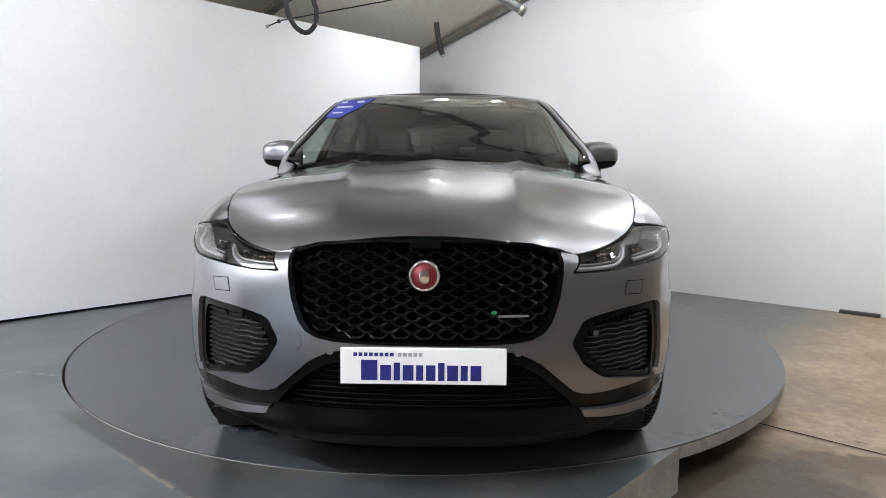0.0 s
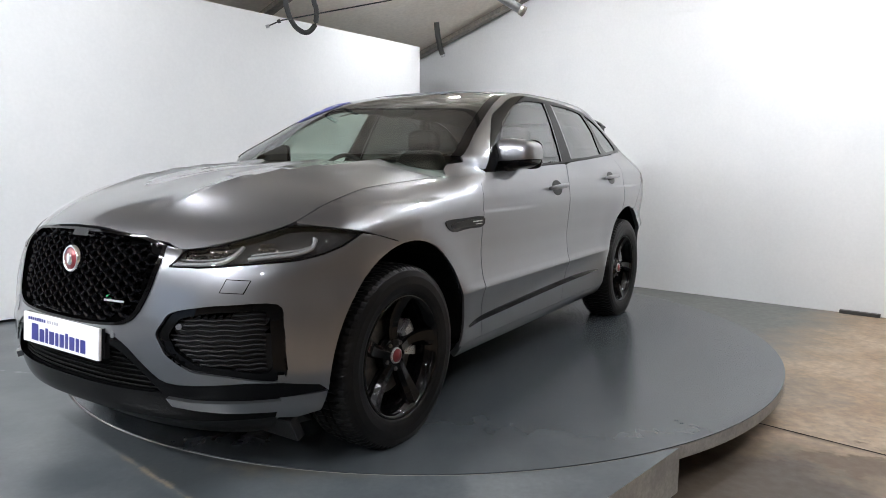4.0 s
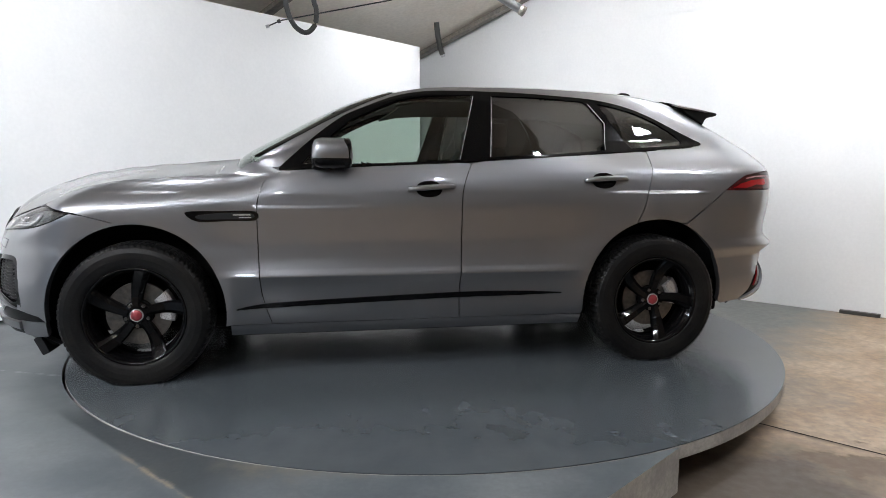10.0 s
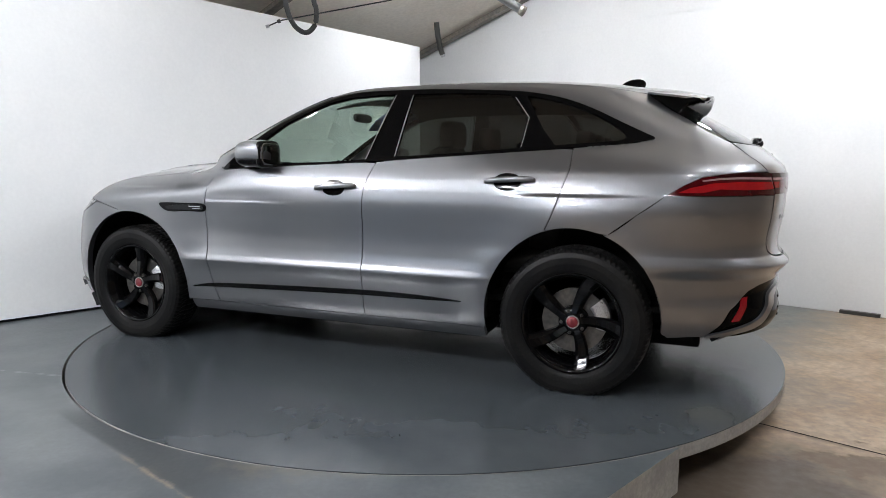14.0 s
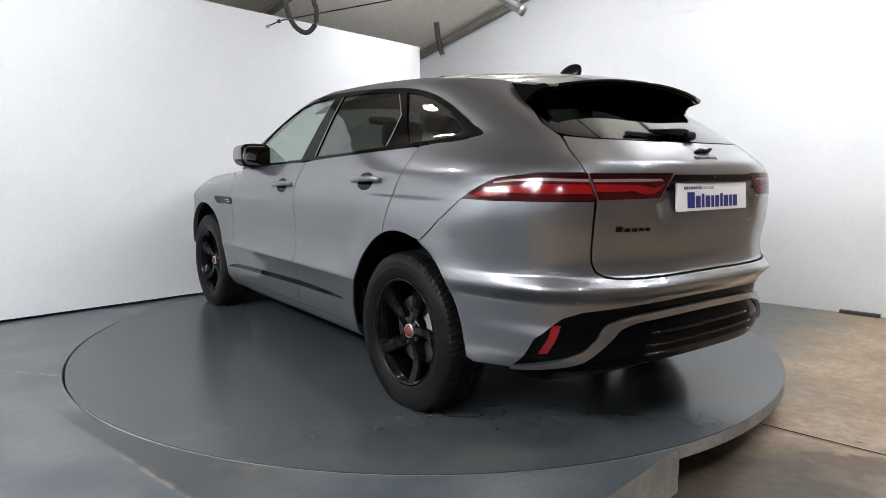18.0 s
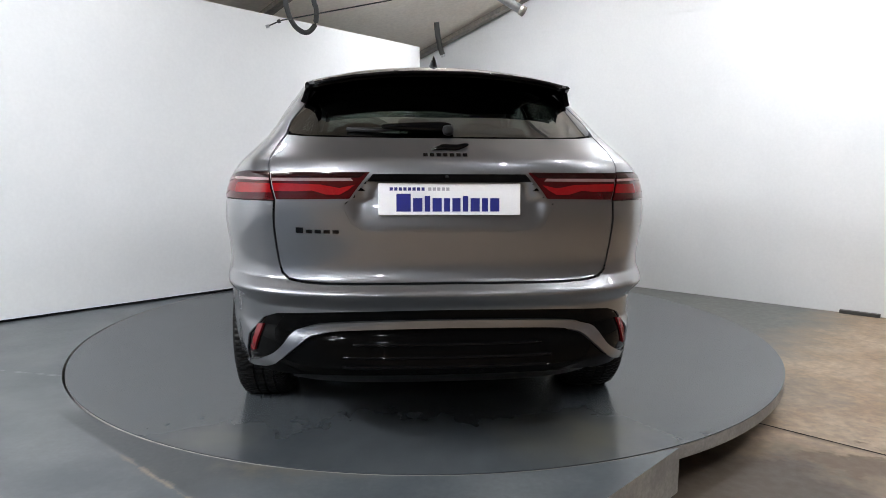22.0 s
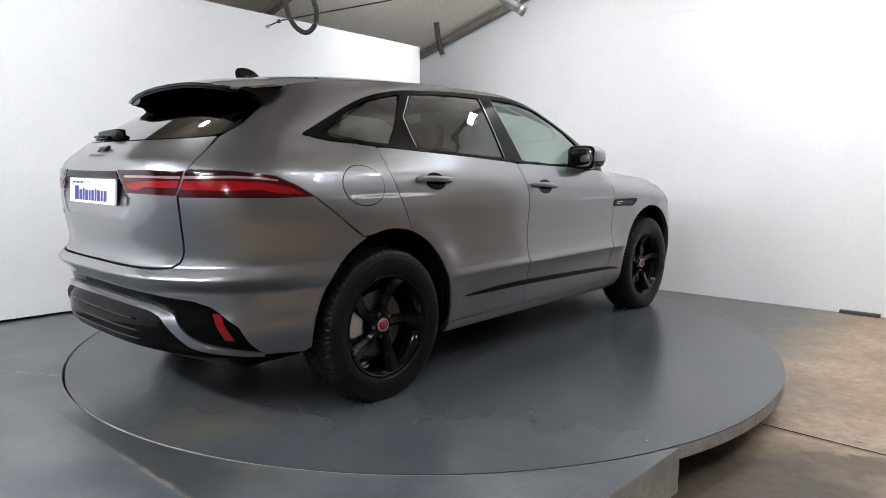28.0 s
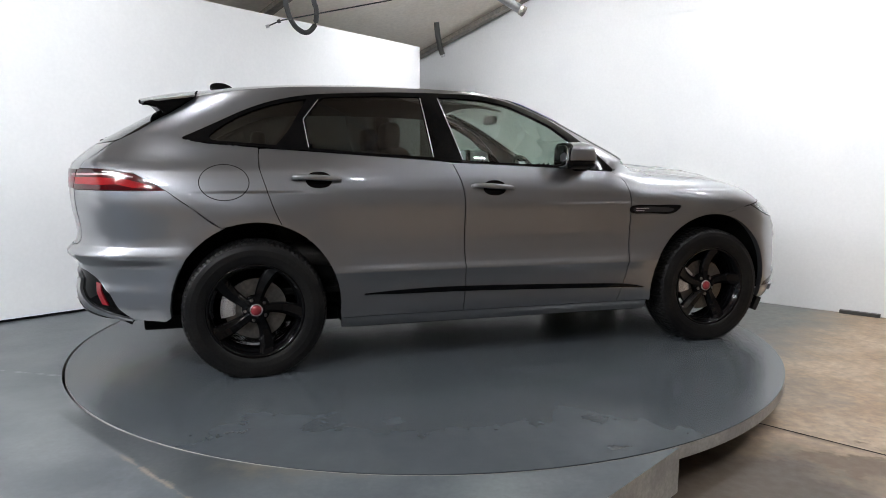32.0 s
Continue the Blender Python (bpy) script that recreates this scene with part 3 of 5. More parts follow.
BONNET = Curve((.6, 1.20), (.943, 1.168), (1.219, 1.146), (1.404, 1.130), (1.59, 1.108), (1.777, 1.078), (1.966, 1.034), (2.08, .995), (2.15, .960), (2.19, .930), (2.22, .900), (2.24, .87))
ROOF = Curve((-2.1, 1.525), (-1.8, 1.582), (-1.5, 1.617), (-1.2, 1.638), (-.8, 1.65), (-.5, 1.647), (-.2, 1.632), (0, 1.608), (.1, 1.588), (.3, 1.55))
ARCH = ((1.422, .375), (-1.432, .375))
NF, NU, NR = 2.4, 3.5, 3.2


def front_x(z):
    """The start and the length of the front's rounding at this height."""
    f = NOSE(z)
    return 1.65, f - 1.65


def rear_x(z):
    r = TAIL(z)
    a = .87 - .12 * ease(1.1, 1.3, z)
    return r + a, a


def wide(x, z):
    """The half width of the car's flank at x and z, without the rounding of its ends."""
    w = WIDE(z)
    if z < .72 and abs(x) > .8:
        w += (PLAIN(z) - w) * ease(.8, 1.12, abs(x))
    if x > .62:
        top = WING(x)
        r = .15
        if z > top - r and z < 1.3:
            q = min(1, (z - top + r) / r) * .96
            k = (1 - math.sqrt(1 - q * q)) / (1 - math.sqrt(1 - .96 ** 2))
            w -= max(0, w - .806) * k * ease(.62, .98, x) * (1 - ease(1.12, 1.2, z))
    w *= 1 - .10 * ease(-.6, -1.8, x) * ease(1.1, 1.3, z) - .008 * ease(-1.0, -1.9, x) * (1 - ease(1.1, 1.3, z))
    if x < -1.7 and z < .67:
        w -= .034 * ease(.668, .60, z) * ease(-1.70, -2.0, x)
    if .9 < z < 1.0 and 0 < x < .82:
        w -= .004 * ease(.922, .934, z) * (1 - ease(.95, 1.0, z)) * ease(.1, .6, x)
    if z < 1.0:
        for cx, cz in ARCH:
            d = math.hypot((x - cx) / .95, z - cz) - .465
            if d < .3:
                w += .018 * math.exp(-(max(0, d) / .12) ** 2) * ease(.18, .34, z)
    return w


def flank_y(x, z):
    """y of the car's side at (x, z)."""
    w = wide(x, z)
    k = 1.0
    xs, a = front_x(z)
    if x > xs and z < 1.1:
        k = max(0, 1 - ((x - xs) / a) ** NF) ** (1 / NF) if x < xs + a else 0
    f = SCREEN(z)
    if z > 1.08 and x > f - .45:
        q = min(1, (x - f + .45) / .45)
        k = 1 + ((1 - q ** NU) ** (1 / NU) - 1) * ease(1.08, 1.17, z)
    xs, a = rear_x(z)
    if x < xs:
        q = min(1, (xs - x) / a)
        k = (1 - q ** NR) ** (1 / NR)
    return w * k


def side(x, z):
    return (x, flank_y(x, z), z)


def nose(y, z):
    """The front below the bonnet, by y and z."""
    xs, a = front_x(z)
    x = xs + .85 * a
    for _ in range(4):
        w = wide(x, z)
        x = xs + a * max(1e-6, 1 - min(1, abs(y) / w) ** NF) ** (1 / NF)
    return (x, y, z)


def screen(y, z):
    f = SCREEN(z)
    x = f
    for _ in range(3):
        w = wide(x, z)
        x = f - .45 + .45 * max(1e-6, 1 - min(1, abs(y) / w) ** NU) ** (1 / NU)
    return (x, y, z)


def tail(y, z):
    xs, a = rear_x(z)
    x = xs - .8 * a
    for _ in range(4):
        w = wide(x, z)
        x = xs - a * max(1e-6, 1 - min(1, abs(y) / w) ** NR) ** (1 / NR)
    return (x, y, z)


def wrap_front(s, z):
    """The front and its corners by a turn s in degrees: 0 on the centre line, 90 where the flank begins, negative on the right."""
    g = -1 if s < 0 else 1
    p = radians(min(90, abs(s)))
    xs, a = front_x(z)
    x = xs + a * math.cos(p) ** (2 / NF) - max(0, abs(s) - 90) * .01
    return (x, g * wide(x, z) * math.sin(p) ** (2 / NF), z)


def turn_front(x, y, z):
    xs, a = front_x(z)
    if x is None:
        x = nose(abs(y), z)[0]
    g = -1 if y is not None and y < 0 else 1
    q = (x - xs) / a
    return (g * (90 + (xs - x) * 100), z) if q < 0 else (g * math.degrees(math.acos(min(1, q) ** (NF / 2))), z)


def wrap_rear(s, z):
    """The tail and its corners, as wrap_front."""
    g = -1 if s < 0 else 1
    p = radians(min(90, abs(s)))
    xs, a = rear_x(z)
    x = xs - a * math.cos(p) ** (2 / NR) + max(0, abs(s) - 90) * .01
    return (x, g * wide(x, z) * math.sin(p) ** (2 / NR), z)


def turn_rear(x, y, z):
    xs, a = rear_x(z)
    if x is None:
        x = tail(abs(y), z)[0]
    g = -1 if y is not None and y < 0 else 1
    q = (xs - x) / a
    return (g * (90 + (x - xs) * 100), z) if q < 0 else (g * math.degrees(math.acos(min(1, q) ** (NR / 2))), z)


def bonnet(x, y):
    e = WING(x)
    ye = max(.05, flank_y(x, e))
    c = BONNET(x)
    q = abs(y) / ye
    z = c - (c - e) * q ** 2.7
    # two raised folds run from the screen to the grille
    d = abs(y) - .30 - .12 * ease(2.1, 1.0, x)
    z += .021 * math.exp(-abs(d) / (.06 if d > 0 else .035)) * ease(2.2, 1.75, x) + .010 * max(0, 1 - abs(y) / .12) * ease(2.2, 1.5, x)
    return (x, y, z)


def roof(x, y):
    e = RAIL(x)
    ye = max(.05, flank_y(x, e))
    c = ROOF(x)
    return (x, y, c - (c - e) * (abs(y) / ye) ** 2.3)


# ---- the car ----
car = thing("car", "dark grey metallic estate-style SUV with black wheels on the turntable", "car")
WC, WH = (2.0, .025), (.05, 1e-3)
SC = (.03, .0125)


def F_(y, z):
    return turn_front(None, y, z)


def Fx(x, z):
    return turn_front(x, None, z)


def R_(y, z):
    return turn_rear(None, y, z)


def Rx(x, z):
    return turn_rear(x, None, z)


def both(pts):
    """A left half outline, from the centre line round to the centre line, closed by its mirror image."""
    return pts + [(-s, z) for s, z in pts[::-1] if abs(s) > 1e-6]


def other(pts):
    return [(-s, z) for s, z in pts[::-1]]


def arch(i, a0, a1, n=24, grow=0.0):
    cx, cz = ARCH[i]
    return [(cx + (.442 + grow) * math.cos(radians(a0 + (a1 - a0) * k / n)), cz + (.468 + grow) * math.sin(radians(a0 + (a1 - a0) * k / n))) for k in range(n + 1)]


def dense(pts, n=4):
    out = []
    for a, b in zip(pts, pts[1:]):
        out += [(a[0] + (b[0] - a[0]) * k / n, a[1] + (b[1] - a[1]) * k / n) for k in range(n)]
    return out + [pts[-1]]


def pair(name, poly, mat, cell=SC, depth=.012, holes=(), back=False, label="", lift=0.0, parent=None):
    """A panel of the flank, and its twin on the other side."""
    out = []
    for fn in (side, mirrored(side)):
        g = raised(fn, lift) if lift else fn
        out.append(panel(name, poly, g, mat, parent or car, cell, depth, holes, back, label))
    return out


# outlines of the flank
GAP_F = [(.700, 1.112), (.774, 1.056), (.806, .963), (.812, .87), (.810, .683), (.801, .493), (.782, .397), (.752, .298)]
GAP_B = [(-.335, 1.154), (-.297, 1.062), (-.278, .971), (-.275, .817), (-.274, .662), (-.265, .441), (-.270, .298)]
GAP_R = [(-1.408, 1.226), (-1.408, 1.129), (-1.381, 1.039), (-1.341, .917), (-1.302, .828)]
DLO_TOP = [(.697, 1.127), (.58, 1.235), (.466, 1.332), (.349, 1.415), (.223, 1.471), (.065, 1.530), (-.097, 1.560), (-.291, 1.567), (-.612, 1.564), (-.90, 1.550), (-1.125, 1.534), (-1.318, 1.496), (-1.476, 1.439), (-1.631, 1.363), (-1.755, 1.303)]
DLO_BOT = [(-1.790, 1.279), (-1.72, 1.264), (-1.665, 1.256), (-1.36, 1.233), (-1.044, 1.213), (-.673, 1.189), (-.272, 1.162), (.193, 1.142), (.504, 1.125), (.697, 1.115)]
PILLAR = [(.80, 1.15), (.797, 1.188), (.576, 1.313), (.408, 1.404), (.243, 1.485), (.078, 1.549), (-.085, 1.581)]
G = .0028


def dx(pts, d):
    return [(x + d, z) for x, z in pts]


top_of = lambda pts, x0, x1: [p for p in dense(pts, 6) if x0 <= p[0] <= x1]
wing_top = [(x, WING(x)) for x in [.97 + .05 * k for k in range(19)]]
# headlamp outline in side and front terms
HL_BOT = [F_(.487, .795), F_(.583, .795), F_(.66, .800), F_(.709, .805), Fx(1.943, .818), Fx(1.87, .834), Fx(1.80, .858), Fx(1.709, .900)]
HL_TOP = [Fx(1.709, .900), Fx(1.818, .921), Fx(1.86, .9275), Fx(1.903, .926)] + [Fx(x, WING(x) - .0015) for x in (1.95, 2.0, 2.04, 2.08, 2.12, 2.145)] + [F_(.512, .838)]

front_wing = [GAP_F[0]] + [(.76, 1.145), (.80, 1.160), (.86, 1.150), (.905, 1.118), (.93, 1.098)] + wing_top + [(1.872, .935), (1.818, .925), (1.709, .905)] + [(1.60, .876), (1.512, .852)] + arch(0, 78, 190) + [(.965, .298)] + dx(line(GAP_F[1:], 5), G)[::-1]
pair("front_wing", front_wing, PAINT, label="")
pair("front_door", dx(line(GAP_F, 5), -G) + dx(line(GAP_B, 5), G)[::-1] + [(x, z - .004) for x, z in top_of(DLO_BOT, -.32, .69)], PAINT)
rear_arch = arch(1, 74, -10)
pair("rear_door", dx(line(GAP_B, 5), -G) + [(-.985, .298)] + rear_arch[::-1][1:] + dx(line(GAP_R, 5), G)[::-1] + [(x, z - .004) for x, z in top_of(DLO_BOT, -1.40, -.35)], PAINT)
flank = [(-1.410, 1.224)] + [(x, z - .004) for x, z in top_of(DLO_BOT, -1.80, -1.41)][::-1] + [(-1.80, 1.281)] + [(x, z + .003) for x, z in line(DLO_TOP, 4)[::-1]] + [(.745, 1.130)] + PILLAR[:1] + line(PILLAR[1:], 5) \
    + [(x, RAIL(x) - .001) for x in [-.3 - .1 * k for k in range(15)]] + [(-1.735, 1.517)] + [(tail(y + .004, z)[0], z) for y, z in ((.535, 1.465), (.562, 1.43), (.587, 1.375), (.618, 1.32), (.622, 1.285), (.624, 1.262), (.655, 1.205), (.668, 1.156), (.664, 1.122))] \
    + [(-2.18, 1.119), (-2.025, 1.098), (-1.95, 1.063), (-1.868, 1.012), (-1.737, .914), (-1.608, .816)] + arch(1, 109, 75, 10)[1:] + dx(line(GAP_R[1:], 5), -G)[::-1]
pair("body_side", flank, PAINT, label="grey rear quarter, roof rail and windscreen pillar")
# sills and their gloss strip
sill = [(.962, .294), (.745, .294), (-.985, .294), (-.985, .235), (.965, .235)]
pair("sill", sill, PAINT, depth=.03)
strip = line([(.93, .388), (.765, .413), (.3, .432), (-.276, .447), (-.6, .444), (-.86, .430)], 5) + line([(-.86, .426), (-.6, .420), (-.276, .418), (.3, .403), (.765, .389), (.93, .383)], 5)
pair("sill_strip", strip, GLOSS_BLACK, lift=.008, depth=.01)
# gills in the wings
vent = loop([(1.165, .893), (1.13, .906), (1.0, .906), (.822, .904), (.818, .857), (.95, .855), (1.10, .851)], 3)
for v in pair("side_vent", vent, GLOSS_BLACK, lift=.004, depth=.006):
    g = mirrored(side) if v.data.vertices[0].co.y < 0 else side
    panel("vent_mesh", loop([(1.11, .883), (.99, .896), (.84, .893), (.84, .866), (.99, .864), (1.09, .864)], 3), raised(g, .0065), BLACK_PLASTIC, v, SC, .002)
    bar_writing(v, raised(g, .0105), SILVER, [(.93, .84, .884, .890), (.90, .84, .872, .876)])
# window surround and panes
glass_f = [(.585, 1.150), (.50, 1.232), (.42, 1.306), (.32, 1.385), (.20, 1.443), (.06, 1.503), (-.10, 1.533), (-.29, 1.542), (-.372, 1.542), (-.335, 1.40), (-.268, 1.172), (0, 1.160), (.3, 1.149)]
glass_r = [(-.491, 1.540), (-.75, 1.538), (-.95, 1.529), (-1.045, 1.519), (-1.070, 1.503), (-1.158, 1.394), (-1.136, 1.234), (-.8, 1.208), (-.451, 1.190)]
glass_q = line([(-1.135, 1.512), (-1.316, 1.475), (-1.474, 1.417), (-1.597, 1.346), (-1.655, 1.298)], 4) + [(-1.66, 1.284), (-1.645, 1.273), (-1.619, 1.268), (-1.314, 1.247), (-1.245, 1.33)]
dlo = line(DLO_TOP, 4) + line([DLO_TOP[-1], (-1.782, 1.291)] + DLO_BOT[:2], 3)[1:] + DLO_BOT[2:]
for k, fn in enumerate((side, mirrored(side))):
    panel("window_surround", dlo, raised(fn, .003), SATIN_BLACK, car, SC, .02, [glass_f, glass_r, glass_q])
    for nm, g, m in (("front_window", glass_f, GLASS_CLEAR), ("rear_window", glass_r, GLASS_DARK), ("quarter_window", glass_q, GLASS_DARK)):
        w = panel(nm, g, raised(fn, -.003), m, car, (.05, .05), .004, back=False, label="privacy-tinted side window" if m is GLASS_DARK else "clear green-tinted side window")
    # bright seal line round the doors' pillars
    for a, b in (((-.378, 1.535), (-.272, 1.176)), ((-.486, 1.535), (-.447, 1.192)), ((-1.075, 1.506), (-1.163, 1.394)), ((-1.163, 1.394), (-1.142, 1.238))):
        q = raised(fn, .003)
        ps = [q(a[0] + (b[0] - a[0]) * t / 8, a[1] + (b[1] - a[1]) * t / 8) for t in range(9)]
        part("window_seal", tube(bmesh.new(), ps, .0021, 6), SILVER, car, smooth=True)

# bonnet
bf = [(2.207, 0), (2.206, .12), (2.203, .2), (2.190, .32), (2.176, .385), (2.160, .44), (2.157, .47)]
edge = []
for x in [2.153 - .02 * k for k in range(61)]:
    if x > .94:
        edge.append((x, flank_y(x, WING(x)) - .0035))
edge = [p for p in edge if p[1] > .475]
br = [(.925, .80), (.905, .75), (.93, .58), (.965, .3), (.975, .12), (.978, 0)]
half = bf + edge + line(br, 4)
panel("bonnet", half + [(x, -y) for x, y in half[::-1] if y > 1e-6], bonnet, PAINT, car, (.03, .03), .014)
panel("cowl", [(.99, .76), (.80, .80), (.80, -.80), (.99, -.76)], lambda x, y: (x, y, bonnet(x, y)[2] - .03), BLACK_PLASTIC, car, (.06, .06), .03)

# windscreen and roof
edge = [(flank_y(x, z) - .003, z) for x, z in line(PILLAR[1:6], 5)]
top = [(edge[-1][0] * t, 1.549 + .053 * (1 - t ** 2.4)) for t in (.9, .75, .6, .4, .2, 0)]
half = [(0, 1.135), (.4, 1.13), (.72, 1.125)] + edge + top
ws = panel("windscreen", half + [(-y, z) for y, z in half[::-1] if y > 1e-6], screen, GLASS_CLEAR, car, (.05, .03), .005, label="clear green-tinted windscreen with a sticker in the corner")
frame_out = [(y + .002, z) for y, z in edge]
frame_in = [(y - .035, z) for y, z in edge]
for g in (1, -1):
    fn = raised(screen if g > 0 else mirrored(screen), .003)
    panel("screen_trim", frame_out + frame_in[::-1], fn, GLOSS_BLACK, car, (.03, .03), .008)
sk = panel("sticker", [(-.628, 1.536), (-.40, 1.553), (-.47, 1.487), (-.58, 1.412), (-.672, 1.418)], raised(screen, .004), STICKER_BLUE, car, (.04, .04), .001, label="blue dealer sticker on the windscreen")
bar_writing(sk, raised(screen, .0062), PLATE_WHITE, [(-.61, -.46, 1.515, 1.530), (-.625, -.52, 1.480, 1.492), (-.635, -.57, 1.440, 1.450)])
rf = [(-.028, 0), (-.02, .25), (.01, .45), (.05, .56), (.075, flank_y(.078, 1.549) - .004)]
re = [(x, flank_y(x, RAIL(x)) - .003) for x in [.06 - .06 * k for k in range(31)]]
half = rf + re + [(-1.735, .5), (-1.735, 0)]
glass_hole = loop([(-.10, .50), (-.10, 0), (-.10, -.50), (-.6, -.515), (-1.15, -.50), (-1.17, 0), (-1.15, .50), (-.6, .515)], 3)
panel("roof", half + [(x, -y) for x, y in half[::-1] if y > 1e-6], roof, PAINT, car, (.04, .04), .014, [glass_hole])
panel("glass_roof", [(x * .998 - .001, y * .994) for x, y in glass_hole], raised(roof, -.001), GLOSS_BLACK, car, (.05, .05), .008, label="dark panoramic glass roof panel")
panel("headliner", half + [(x, -y) for x, y in half[::-1] if y > 1e-6], raised(roof, -.070), TRIM_GREY, car, (.08, .08), .01, back=True)
# aerial fin
bm = bmesh.new()
blob(bm, (-1.60, 0, 1.608), (.075, .022, .052), .9, .9, 20, 12, lambda p: Vector((p.x - .35 * max(0, p.z), p.y * (1 - .75 * max(0, p.z)), p.z)))
part("aerial_fin", bm, GLOSS_BLACK, car, smooth=True)

# spoiler and tail glass
sp = [(-1.740, 0), (-1.740, .47), (-1.738, .553), (-1.80, .566), (-1.90, .564), (-1.985, .552), (-2.02, .52), (-2.045, .36), (-2.055, 0)]
spoil = lambda x, y: (x, y, (lambda c: c - .062 * (abs(y) / .55) ** 2.4)(Curve((-2.06, 1.531), (-1.95, 1.556), (-1.85, 1.574), (-1.735, 1.5885))(x)))
panel("spoiler", sp + [(x, -y) for x, y in sp[::-1] if y > 1e-6], spoil, PAINT, car, (.03, .03), .010, back=True)
sp_in = [(-1.775, 0), (-1.775, .47), (-1.79, .535), (-1.85, .548), (-1.95, .545), (-1.982, .540), (-2.015, .51), (-2.040, .35), (-2.050, 0)]
panel("spoiler_underside", sp_in + [(x, -y) for x, y in sp_in[::-1] if y > 1e-6], lambda x, y: (x, y, spoil(x, y)[2] - .016 - .03 * ease(-1.95, -1.80, x)), DEEP_BLACK, car, (.03, .03), .010, back=True, label="gloss black panel under the spoiler")
lip = [spoil(x, y) for x, y in [(-2.053, 0), (-2.051, .12), (-2.048, .24), (-2.043, .36), (-2.030, .45), (-2.018, .52)]]
part("spoiler_lip", tube(bmesh.new(), [(x, -y, z - .008) for x, y, z in lip[::-1]] + [(x, y, z - .008) for x, y, z in lip[1:]], .009, 8), GLOSS_BLACK, car, smooth=True)
for g in (1, -1):
    fin = [(-1.745, 1.520), (-1.80, 1.516), (-1.90, 1.502), (-1.985, 1.486), (-1.998, 1.476), (-1.935, 1.462), (-1.905, 1.436), (-1.892, 1.414), (-1.85, 1.440), (-1.80, 1.478)]
    panel("spoiler_fin", fin, lambda x, z: (x, g * (.556 + (1.49 - z) * .50), z), DEEP_BLACK, car, (.06, .06), .022, back=True, flat=True, label="gloss black side fin of the spoiler")
tg = [(0, 1.252), (.35, 1.253), (.53, 1.259), (.60, 1.268), (.622, 1.285), (.618, 1.32), (.585, 1.375), (.56, 1.43), (.53, 1.475), (.45, 1.515), (0, 1.535)]
tf = lambda k, c: [(y * k, 1.39 + (z - 1.39) * c) for y, z in tg]
panel("tail_window_frame", tf(1.03, 1.06) + [(-y, z) for y, z in tf(1.03, 1.06)[::-1] if y > 1e-6], raised(tail, -.012), SATIN_BLACK, car, (.05, .03), .01, [tf(.93, .84) + [(-y, z) for y, z in tf(.93, .84)[::-1] if y > 1e-6]])
panel("tail_window", tg + [(-y, z) for y, z in tg[::-1] if y > 1e-6], raised(tail, -.002), GLASS_DARK, car, (.05, .03), .004, label="privacy-tinted tail window")

# tail lamps, tailgate, bumper
lamp_in = [R_(.658, 1.116), R_(.29, 1.118), R_(.366, 1.021), R_(.636, 1.015)]
lamp_out = [R_(.668, 1.116), Rx(-2.18, 1.115), Rx(-2.10, 1.106), Rx(-2.025, 1.094), Rx(-1.95, 1.059), Rx(-1.90, 1.026), Rx(-1.872, 1.009), Rx(-2.0, 1.010), Rx(-2.195, 1.012), R_(.646, 1.013)]
gate_edge = [R_(.62, 1.262), R_(.655, 1.205), R_(.668, 1.156), R_(.664, 1.116), R_(.641, 1.014), R_(.640, .834), R_(.633, .78), R_(.620, .742), R_(.592, .722), R_(.54, .714), R_(.45, .711), R_(.2, .712), R_(0, .713)]
gate_top = [R_(0, 1.245), R_(.2, 1.245), R_(.4, 1.247), R_(.54, 1.252)]
recess = [R_(.280, 1.112), R_(.322, 1.066), R_(.360, 1.016), R_(.391, 1.003), R_(.378, .965), R_(.357, .926), R_(.326, .905), R_(.2, .900), R_(0, .899)]
rec = both([R_(0, 1.112)] + recess)
panel("tailgate", both(gate_top + dense(gate_edge, 3)), wrap_rear, PAINT, car, WC, .014, [rec], h=WH, label="grey tailgate with a number plate recess")
rec_edge = Curve((.89, .30), (.905, .326), (.926, .357), (.965, .378), (1.005, .385), (1.02, .357), (1.066, .322), (1.112, .280))


def rec_fn(s, z):
    """The plate recess: deepest along its top, with flanks that run out to the tailgate."""
    p = wrap_rear(s, z)
    return (p[0] + .036 * min(1, max(0, (z - .902) / .16)) * (1 - ease(.84, 1.0, abs(p[1]) / rec_edge(z))) + .002, p[1], p[2])


panel("plate_recess", rec, rec_fn, PAINT, car, WC, 0, h=WH)
bar = both([R_(0, 1.111), R_(.279, 1.111), R_(.302, 1.084), R_(0, 1.083)])
panel("handle_bar", bar, raised(wrap_rear, .004, WH), GLOSS_BLACK, car, WC, .03, h=WH, label="gloss black strip with the camera above the number plate")
bm, _ = lathe(bmesh.new(), [(.0001, .012), (.008, .012), (.011, .006), (.011, -.01)], 16, "y", Matrix.Translation((-2.430, .012, 1.100)) @ Matrix.Rotation(radians(90), 4, "Z"))
part("reversing_camera", bm, BLACK_PLASTIC, car, smooth=True)
gy = lambda a, b, t: (a[0] + (b[0] - a[0]) * t, a[1] + (b[1] - a[1]) * t)
